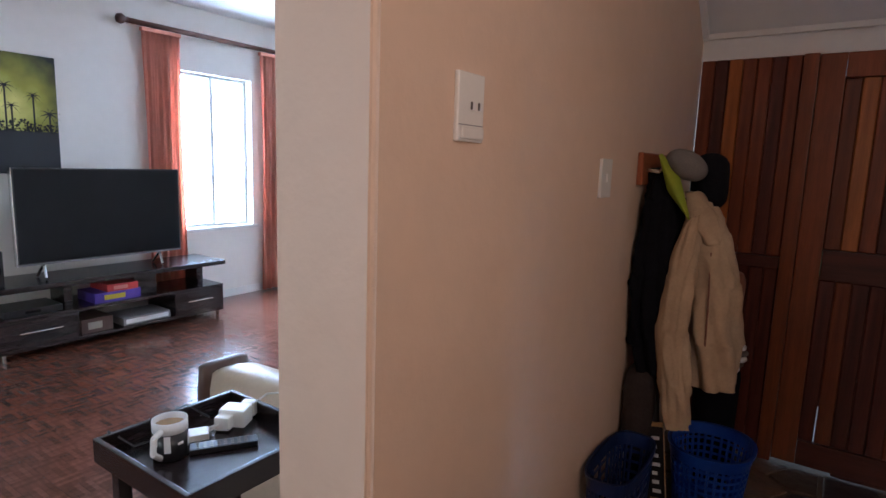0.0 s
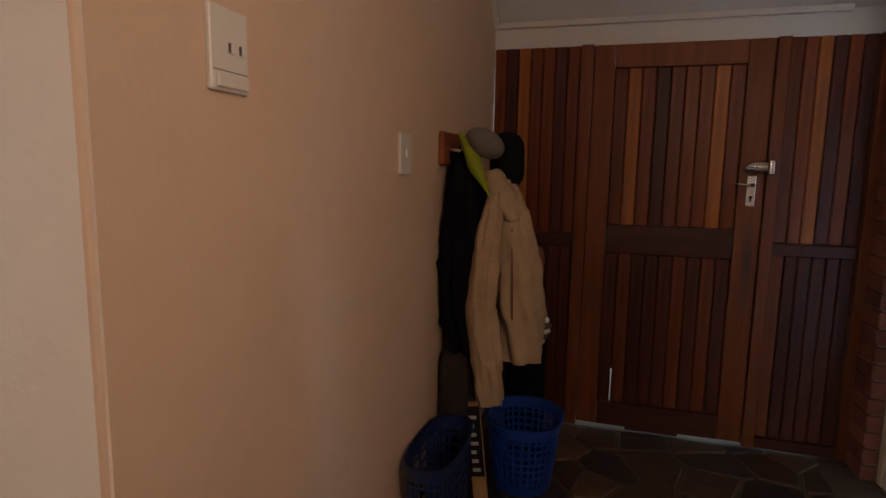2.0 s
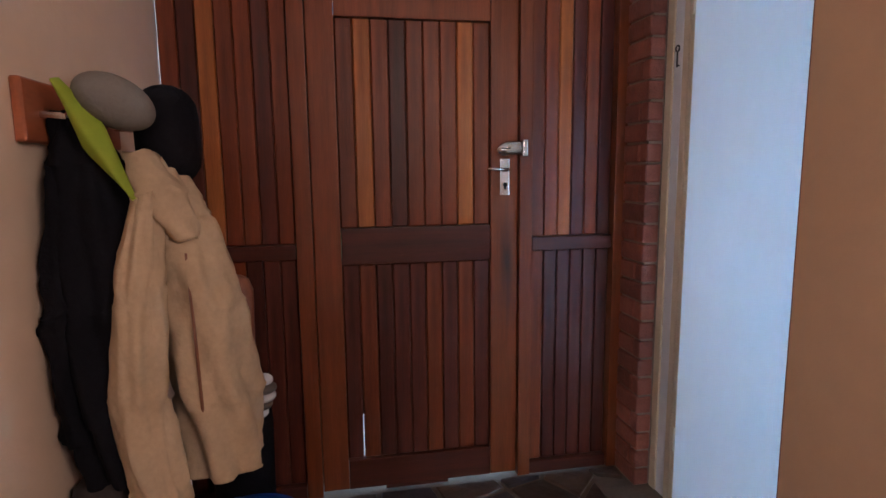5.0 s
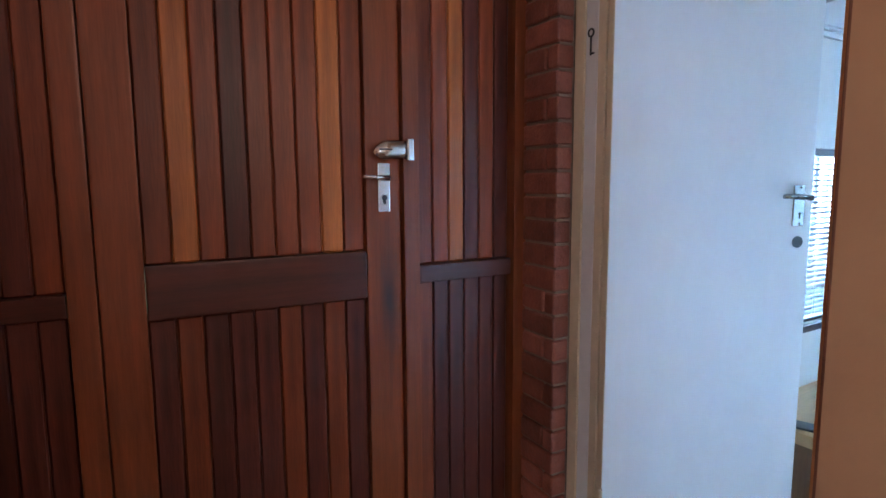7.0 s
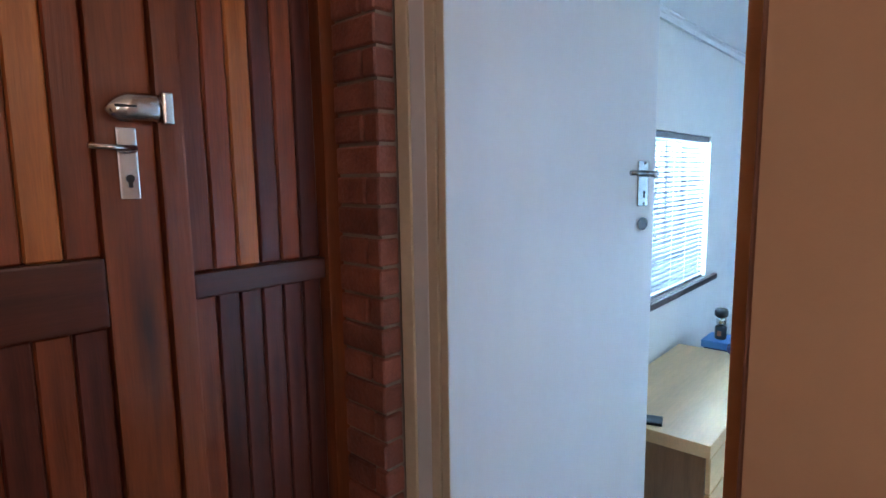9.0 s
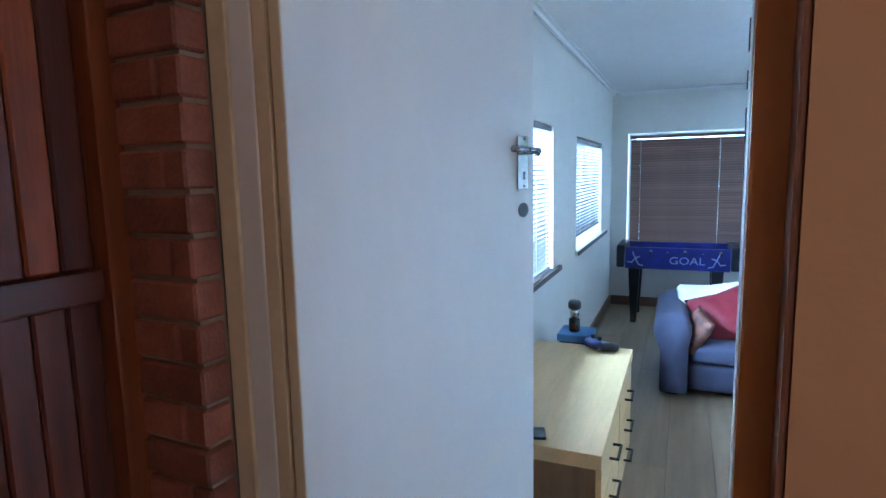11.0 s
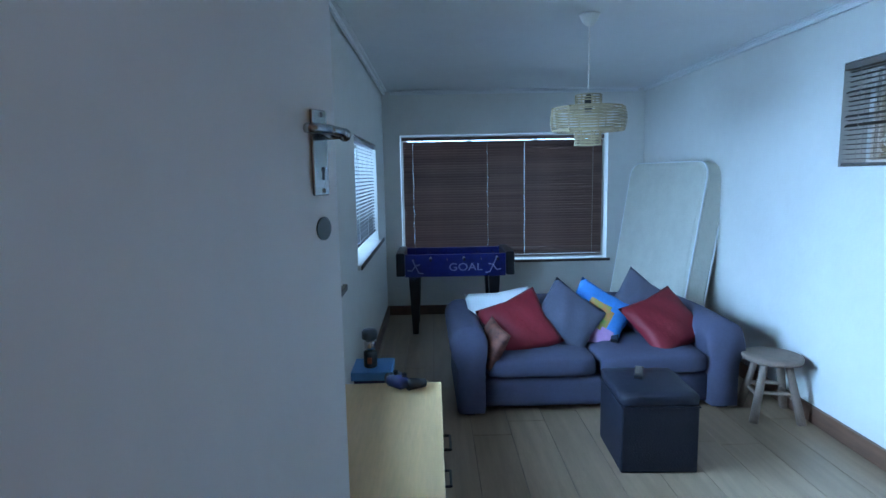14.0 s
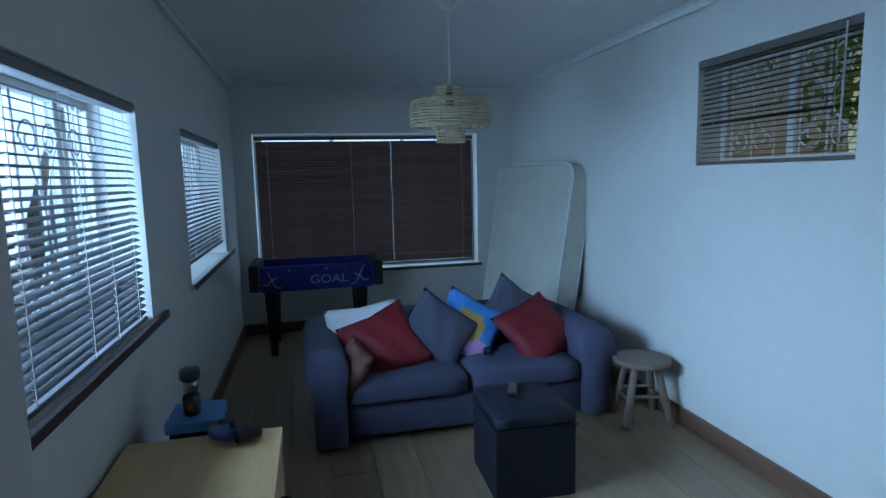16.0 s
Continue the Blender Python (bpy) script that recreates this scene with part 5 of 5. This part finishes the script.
curtain(2.37, 2.74, 0.02, 2.63, 5)
curtain(3.66, 4.15, 0.02, 2.63, 6)
cr = thing("curtain_rod", "dark turned wooden curtain rod with ball finial", "curtain rod")
bm = bmesh.new(); rod(bm, (LX + 0.08, 2.26, 2.69), (LX + 0.08, 4.4, 2.69), 0.024, seg=14); part("pole", bm, M_ROD, cr, smooth=True)
bm = bmesh.new(); lathe(bm, [(0.012, 0), (0.03, 0.008), (0.018, 0.02), (0.038, 0.045), (0.046, 0.07), (0.036, 0.098), (0.01, 0.112)], 18, Matrix.Translation((LX + 0.08, 2.262, 2.69)) @ Matrix.Rotation(math.pi / 2, 4, "X")); part("finial", bm, M_ROD, cr, smooth=True)
for y in (2.34, 4.3):
    bm = bmesh.new(); rod(bm, (LX, y, 2.69), (LX + 0.08, y, 2.69), 0.012); part("bracket", bm, M_ROD, cr)

tv = thing("television", "large flat black television with silver feet, switched off", "television")
part("casing", soft_box(-4.91, -4.865, 1.185, 2.475, 0.655, 1.395, 0.006), M_BLACK, tv)
part("screen", soft_box(-4.8648, -4.862, 1.197, 2.463, 0.675, 1.385, 0.001, 1), M_SCREEN, tv, "glossy dark screen")
part("bezel", soft_box(-4.8645, -4.86, 1.185, 2.475, 0.655, 0.668, 0.001, 1), M_SLATL, tv)
part("side_trim", soft_box(-4.912, -4.86, 1.178, 1.1845, 0.655, 1.395, 0.001, 1), M_CHROME, tv)
for y in (1.36, 2.28):
    bm = bmesh.new(); tube(bm, [(-4.885, y, 0.656), (-4.80, y - 0.02, 0.556)], 0.011, 8); tube(bm, [(-4.885, y, 0.656), (-4.97, y - 0.02, 0.556)], 0.011, 8); part("foot", bm, M_CHROME, tv)

ts = thing("tv_stand", "low black-brown television stand with drawers and shelves", "tv stand")
part("top_shelf", soft_box(-5.15, -4.64, 0.93, 2.79, 0.505, 0.545, 0.004), M_BLACKWOOD, ts)
part("middle_shelf", soft_box(-5.15, -4.66, 0.96, 2.77, 0.29, 0.315, 0.003), M_BLACKWOOD, ts)
part("bottom_shelf", soft_box(-5.15, -4.66, 0.96, 2.77, 0.06, 0.085, 0.003), M_BLACKWOOD, ts)
for y0, y1 in ((1.45, 1.70), (2.62, 2.68)):
    part("upright", soft_box(-5.05, -4.80 if y1 < 2 else -4.85, y0, y1 if y1 > 2 else y0 + 0.06, 0.315, 0.505, 0.003), M_BLACKWOOD, ts)
part("upright", soft_box(-5.05, -4.85, 2.02, 2.22, 0.315, 0.505, 0.003), M_BLACKWOOD, ts)
for y0, y1 in ((0.965, 1.49), (2.28, 2.765)):
    d = part("drawer", soft_box(-5.12, -4.655, y0, y1, 0.09, 0.288, 0.004), M_BLACKWOOD, ts)
    bm = bmesh.new(); rod(bm, (-4.638, y0 + 0.12, 0.20), (-4.638, y1 - 0.12, 0.20), 0.006, seg=8); part("handle", bm, M_CHROME, d, "silver bar handle")
for x in (-5.1, -4.7):
    for y in (1.0, 2.73):
        bm = bmesh.new(); rod(bm, (x, y, 0), (x, y, 0.06), 0.014, seg=10); part("foot", bm, M_CHROME, ts)


def game_box(label, y0, y1, z0, z1, color, bar):
    g = thing("board_game_box", label, "game box", "board games on the stand")
    part("box", soft_box(-5.0, -4.70, y0, y1, z0, z1, 0.003), mat("printed_card", color, 0.5, vary=0.15), g)
    part("print_bar", soft_box(-4.6995, -4.697, y0 + 0.2 * (y1 - y0), y0 + 0.65 * (y1 - y0), z0 + 0.25 * (z1 - z0), z0 + 0.75 * (z1 - z0), 0.0005, 1), mat("printed_title", bar, 0.5), g)


game_box("purple board game box with a yellow title", 1.63, 2.0, 0.3155, 0.395, (0.09, 0.05, 0.36), (0.62, 0.5, 0.05))
game_box("red board game box on top of the pile", 1.73, 1.98, 0.3955, 0.455, (0.42, 0.03, 0.03), (0.6, 0.25, 0.2))
game_box("patterned dark card box on the lower shelf", 1.52, 1.76, 0.0855, 0.20, (0.10, 0.06, 0.05), (0.35, 0.33, 0.28))
pl2 = thing("disc_player", "silver disc player on the lower shelf", "disc player")
part("casing", soft_box(-5.0, -4.69, 1.84, 2.25, 0.086, 0.15, 0.004), M_SLATL, pl2)
part("front_strip", soft_box(-4.6895, -4.686, 1.86, 2.23, 0.10, 0.138, 0.001, 1), M_WHITEC, pl2)
dc = thing("decoder", "black decoder box on the middle shelf", "decoder")
part("casing", soft_box(-5.0, -4.70, 1.02, 1.40, 0.316, 0.365, 0.004), M_BLACK, dc)
part("display", soft_box(-4.6995, -4.698, 1.15, 1.25, 0.332, 0.35, 0.0005, 1), M_SCREEN, dc)
sp = thing("speaker", "small black loudspeaker on the stand", "speaker")
part("cabinet", soft_box(-4.92, -4.76, 0.94, 1.06, 0.546, 0.80, 0.008), M_BLACK, sp)
bm = bmesh.new(); rod(bm, (-4.7605, 1.0, 0.66), (-4.757, 1.0, 0.66), 0.045, seg=24); part("cone", bm, M_SCREEN, sp)

# painting
pt = thing("painting", "unframed canvas of dark palms against a yellow-green glow", "painting", at=Matrix.Translation((LX + 0.002, 1.21, 1.34)))
pm = bpy.data.materials.new("painted_canvas"); pm.use_nodes = True
pn, plk = pm.node_tree.nodes, pm.node_tree.links
ptc = pn.new("ShaderNodeTexCoord"); psep = pn.new("ShaderNodeSeparateXYZ"); plk.new(ptc.outputs["Object"], psep.inputs[0])
pns = pn.new("ShaderNodeTexNoise"); pns.inputs["Scale"].default_value = 7; plk.new(ptc.outputs["Object"], pns.inputs["Vector"])
pgr = pn.new("ShaderNodeVectorMath"); pgr.operation = "DISTANCE"; plk.new(ptc.outputs["Object"], pgr.inputs[0]); pgr.inputs[1].default_value = (0, 0.1, 0.52)
pad = pn.new("ShaderNodeMath"); pad.operation = "MULTIPLY_ADD"; plk.new(pns.outputs["Fac"], pad.inputs[0]); pad.inputs[1].default_value = 0.25; plk.new(pgr.outputs["Value"], pad.inputs[2])
prm = pn.new("ShaderNodeValToRGB"); plk.new(pad.outputs[0], prm.inputs[0])
prm.color_ramp.elements[0].position, prm.color_ramp.elements[0].color = 0.15, (0.75, 0.70, 0.22, 1)
prm.color_ramp.elements[1].position, prm.color_ramp.elements[1].color = 0.62, (0.012, 0.014, 0.008, 1)
pe = prm.color_ramp.elements.new(0.36); pe.color = (0.30, 0.30, 0.04, 1)
pst = pn.new("ShaderNodeMath"); pst.operation = "GREATER_THAN"; plk.new(psep.outputs["Z"], pst.inputs[0]); pst.inputs[1].default_value = 0.335
pmx = pn.new("ShaderNodeMix"); pmx.data_type = "RGBA"; plk.new(pst.outputs[0], pmx.inputs["Factor"]); pmx.inputs["A"].default_value = (0.02, 0.022, 0.026, 1); plk.new(prm.outputs[0], pmx.inputs["B"])
plk.new(pmx.outputs["Result"], pn["Principled BSDF"].inputs["Base Color"]); pn["Principled BSDF"].inputs["Roughness"].default_value = 0.6
part("canvas", soft_box(0, 0.035, -0.46, 0.46, 0, 0.93, 0.003), pm, pt)
bm = bmesh.new()
for (py, pz, s) in ((0.10, 0.68, 1.0), (0.29, 0.62, 0.8), (0.14, 0.53, 0.8), (-0.12, 0.6, 0.9), (0.40, 0.48, 1.1), (-0.3, 0.52, 0.9)):
    box(bm, 0.0355, 0.0375, py - 0.006, py + 0.006, 0.33, pz)
    for k in range(9):
        a = k * 2 * math.pi / 9 + py
        prev = None
        for i in range(4):
            f = i / 3
            cy, cz = py + s * 0.085 * f * math.cos(a), pz + s * 0.085 * f * math.sin(a) - 0.035 * f * f
            if prev:
                w = 0.011 * s * (1.1 - f)
                vs = [bm.verts.new((0.0372, *q)) for q in ((prev[0], prev[1] - w), (cy, cz - w * 0.4), (cy, cz + w * 0.4), (prev[0], prev[1] + w))]
                bm.faces.new(vs)
            prev = (cy, cz)
for k in range(260):
    a = random.uniform(-0.45, 0.45)
    h = 0.33 + random.uniform(0, 0.05 + 0.05 * abs(math.sin(9 * a)))
    r = random.uniform(0.008, 0.018)
    q = random.uniform(0, 3)
    bm.faces.new([bm.verts.new((0.0366, a + r * math.cos(q + t2), h + r * math.sin(q + t2))) for t2 in (0, 2.0, 4.2)])
part("palm_shape", bm, mat("black_paint", (0.008, 0.009, 0.008), 0.6), pt)

# tray table
TZ = 0.68
tt = thing("tray_table", "black wooden tray table with raised rim", "side table")
tx0, tx1, ty0, ty1 = -1.645, -1.155, 0.262, 0.745
part("tray_base", soft_box(tx0 + 0.012, tx1 - 0.012, ty0 + 0.012, ty1 - 0.012, TZ - 0.07, TZ - 0.055, 0.002, 1), M_BLACKWOOD, tt)
for (a, b2, c, d) in ((tx0, tx1, ty0, ty0 + 0.016), (tx0, tx1, ty1 - 0.016, ty1), (tx0, tx0 + 0.016, ty0 + 0.0165, ty1 - 0.0165), (tx1 - 0.016, tx1, ty0 + 0.0165, ty1 - 0.0165)):
    part("rim", soft_box(a, b2, c, d, TZ - 0.075, TZ, 0.003), M_BLACKWOOD, tt)
for x in (tx0 + 0.06, tx1 - 0.06):
    for y in (ty0 + 0.05, ty1 - 0.05):
        part("leg", soft_box(x - 0.02, x + 0.02, y - 0.02, y + 0.02, 0, TZ - 0.0705, 0.003), M_BLACKWOOD, tt)
TB = TZ - 0.0545
mug = thing("mug", "black and white printed mug of milky tea", "mug", at=Matrix.Translation((-1.47, 0.405, TB)))
bm = bmesh.new(); lathe(bm, [(0.044, 0), (0.05, 0.004), (0.05, 0.085)], 28); part("body", bm, M_BLACK, mug, smooth=True)
bm = bmesh.new(); lathe(bm, [(0.0502, 0.085), (0.0505, 0.118), (0.0455, 0.1185), (0.0445, 0.09)], 28); part("rim", bm, M_WHITEC, mug, "white glazed rim", True)
bm = bmesh.new(); lathe(bm, [(0.0, 0.098), (0.0446, 0.098), (0.0446, 0.1), (0.0, 0.1)], 28); part("tea", bm, mat("milky_tea", (0.42, 0.29, 0.17), 0.2), mug)
bm = bmesh.new(); tube(bm, [(0.03, -0.045, 0.1), (0.045, -0.075, 0.095), (0.048, -0.08, 0.05), (0.03, -0.05, 0.02)], 0.009, 8); part("handle", bm, M_WHITEC, mug)
for k in range(5):
    a = -2.2 + k * 0.75
    part("print_patch", soft_box(0.0498, 0.0508, -0.009, 0.009, 0.03 + 0.02 * (k % 2), 0.058 + 0.012 * (k % 3), 0.0004, 1, m=Matrix.Rotation(a, 4, "Z")), M_WHITEC, mug)
remote_control("long black and blue remote with pale buttons on the tray", Matrix.Translation((-1.385, 0.53, TB)) @ Matrix.Rotation(radians(-33), 4, "Z"), 0.20, 0.05)
tagged(part("charger_box", soft_box(-0.03, 0.03, -0.04, 0.04, 0, 0.022, 0.005, m=Matrix.Translation((-1.51, 0.51, TB)) @ Matrix.Rotation(-0.5, 4, "Z")), M_PLASTIC), "small white charger box on the tray", "charger")
ad = thing("plug_adapter", "white multi-plug adapter with a cable on the tray", "adapter", at=Matrix.Translation((-1.50, 0.655, TB)) @ Matrix.Rotation(0.5, 4, "Z"))
part("body", soft_box(-0.045, 0.045, -0.035, 0.035, 0, 0.06, 0.008), M_PLASTIC, ad)
part("plug", soft_box(-0.04, 0.01, -0.075, -0.036, 0.005, 0.05, 0.007), M_PLASTIC, ad)
part("plug", soft_box(0.0, 0.05, 0.036, 0.07, 0.012, 0.06, 0.007), M_PLASTIC, ad)
bm = bmesh.new(); tube(bm, [(0.03, 0.07, 0.04), (0.06, 0.12, 0.06), (0.12, 0.16, 0.055), (0.25, 0.2, 0.05)], 0.004, 6); part("cable", bm, M_PLASTIC, ad)
bm = bmesh.new(); tube(bm, [(-0.02, -0.07, 0.03), (-0.05, -0.09, 0.01), (-0.07, -0.06, 0.005), (-0.04, -0.02, 0.004)], 0.004, 6); part("cable", bm, M_PLASTIC, ad)
bm = bmesh.new(); tube(bm, [(-1.60, 0.62, TB + 0.005), (-1.64, 0.56, TZ + 0.006), (-1.63, 0.50, TZ + 0.004), (-1.58, 0.46, TB + 0.006), (-1.60, 0.36, TB + 0.005), (-1.65, 0.31, TZ + 0.004), (-1.68, 0.33, TZ - 0.05)], 0.003, 6)
tagged(part("cable", bm, M_BLACK), "thin black cable looped over the tray rim", "cable")

# armchair
ac = thing("armchair", "two-tone brown and cream leather armchair", "armchair")
for y in (0.92, 1.72):
    a = part("arm", puff(-2.13, -1.28, y, y + 0.24, 0.0, 0.60, 0.085, crown=0.02), M_CREAMLEATHER, ac, "cream leather arm", True)
    part("arm_front", puff(-2.165, -2.09, y - 0.008, y + 0.248, 0.0, 0.612, 0.035), M_BROWNLEATHER, a, "dark brown leather arm front", True)
part("seat", puff(-2.12, -1.4, 1.165, 1.715, 0.0, 0.42, 0.07, crown=0.02), M_BROWNLEATHER, ac, smooth=True)
part("back", puff(-1.45, -1.15, 1.165, 1.715, 0.1, 0.85, 0.09), M_BROWNLEATHER, ac, smooth=True)

# ---- pieces of floors and the brick pier ----
for i in range(26):
    z0 = 0.004 + i * 0.0835
    h = 0.0735
    if z0 + h > 2.2:
        break
    if i % 2 == 0:
        runs = [(OPEN_N, FY - 0.012)]
    else:
        runs = [(OPEN_N, OPEN_N + 0.055), (OPEN_N + 0.063, FY - 0.012)]
    for a, b2 in runs:
        dx, dy = random.uniform(-0.002, 0.003), random.uniform(0, 0.003)
        part("brick", soft_box(BRICK_W + dx, BRICK_W + 0.02 if a > OPEN_N + 0.05 else 1.3945, a + dy, b2, z0, z0 + h, 0.005, 1), M_BRICK, brick_wall)


def clip(poly, p, n):
    out = []
    for a, b2 in zip(poly, poly[1:] + poly[:1]):
        da, db = (a - p).dot(n), (b2 - p).dot(n)
        if da <= 0:
            out.append(a)
        if (da < 0) != (db < 0):
            out.append(a + (b2 - a) * (da / (da - db)))
    return out


seeds = []
while len(seeds) < 78:
    c = Vector((random.uniform(FX, HALL_E + 0.2), random.uniform(0.3, FY + 0.05)))
    if all((c - s).length > 0.165 for s in seeds) or len(seeds) > 74:
        seeds.append(c)
for k, s in enumerate(seeds):
    poly = [Vector(q) for q in ((FX, 0.2), (HALL_E - 0.02 if s.y < OPEN_N else 1.32, 0.2), (HALL_E - 0.02 if s.y < OPEN_N else 1.32, FY - 0.035), (FX, FY - 0.035))]
    for o in seeds:
        if o is not s and (o - s).length < 0.8:
            n = (o - s).normalized()
            poly = clip(poly, (o + s) / 2 - n * 0.009, n)
    if len(poly) < 3:
        continue
    b = bmesh.new()
    hgt = random.uniform(-0.003, 0.004)
    ctr = sum(poly, Vector((0, 0))) / len(poly)
    pts = []
    for a, b2 in zip(poly, poly[1:] + poly[:1]):
        for f in (0, 0.33, 0.66):
            q = a.lerp(b2, f)
            pts.append(q + (ctr - q).normalized() * (0.008 * abs(noise.noise(Vector((q.x * 19, q.y * 19, 0)))) + 0.001))
    lo = [b.verts.new((*(q - ctr), -0.02)) for q in pts]
    up = [b.verts.new((*((q - ctr) * 1.0), hgt - 0.004)) for q in pts]
    tp = [b.verts.new((*((q - ctr) * 0.965), hgt)) for q in pts]
    for r1, r2 in ((lo, up), (up, tp)):
        for i in range(len(pts)):
            b.faces.new((r1[i], r1[(i + 1) % len(pts)], r2[(i + 1) % len(pts)], r2[i]))
    b.faces.new(tp)
    o = part("stone", b, M_SLATE_DARK if random.random() < 0.36 else M_SLATE, floor_hall)
    o.location = (*ctr, 0)

# laminate planks
y = SY
while y < NY - 0.01:
    y1 = min(y + 0.19, NY)
    x = 1.5 - random.uniform(0, 1.2)
    lim = 1.30
    while x < EX:
        x1 = min(x + 1.28, EX)
        a = max(x, lim)
        if x1 - a > 0.02:
            b = bmesh.new(); box(b, a + 0.0012, x1 - 0.0012, y + 0.0012, y1 - 0.0012, -0.0079, 0.0)
            o = part("plank", b, M_LAMINATE, floor_study)
        x += 1.28
    y += 0.19

# parquet squares of five fingers, laid basket-weave
SQ = 0.12
sq = bmesh.new()
for k in range(5):
    a = -SQ / 2 + k * SQ / 5
    box(sq, -SQ / 2 + 0.0006, SQ / 2 - 0.0006, a + 0.0005, a + SQ / 5 - 0.0005, -0.011, 0.0)
first = part("parquet_block", sq, M_PARQUET, floor_living)
proto, used = first.data, 0
rest_v, rest_f = [], []
for i in range(38):
    for j in range(44):
        cx, cy = LX + SQ * (i + 0.5), -0.9 + SQ * (j + 0.5)
        if cx + SQ / 2 > FX - (0.27 if cy > WEND - SQ else 0):
            continue
        ang2 = math.pi / 2 * ((i + j) % 2)
        near = -4.2 < cx < -2.1 and 0.2 < cy < 2.3
        if near and used < 296:
            o = first if used == 0 else piece("parquet_block", proto, floor_living, Matrix())
            o.matrix_local = Matrix.Translation((cx, cy, random.uniform(-0.0006, 0.0004))) @ Matrix.Rotation(ang2, 4, "Z")
            used += 1
        else:
            for k in range(5):
                a = -SQ / 2 + k * SQ / 5
                z = random.uniform(-0.0006, 0.0004)
                q = [(-SQ / 2 + 0.0006, a + 0.0005), (SQ / 2 - 0.0006, a + 0.0005), (SQ / 2 - 0.0006, a + SQ / 5 - 0.0005), (-SQ / 2 + 0.0006, a + SQ / 5 - 0.0005)]
                if (i + j) % 2:
                    q = [(-v2, u2) for u2, v2 in q]
                n0 = len(rest_v)
                rest_v += [(cx + u2, cy + v2, z) for u2, v2 in q] + [(cx + u2, cy + v2, -0.011) for u2, v2 in q]
                rest_f += [(n0, n0 + 1, n0 + 2, n0 + 3)] + [(n0 + e, n0 + (e + 1) % 4, n0 + 4 + (e + 1) % 4, n0 + 4 + e) for e in range(4)]
me = bpy.data.meshes.new("parquet_fingers"); me.from_pydata(rest_v, [], rest_f); me.materials.append(M_PARQUET); me.validate()
o = new("parquet_fingers", me); o.parent = floor_living; o["kind"] = "stuff"
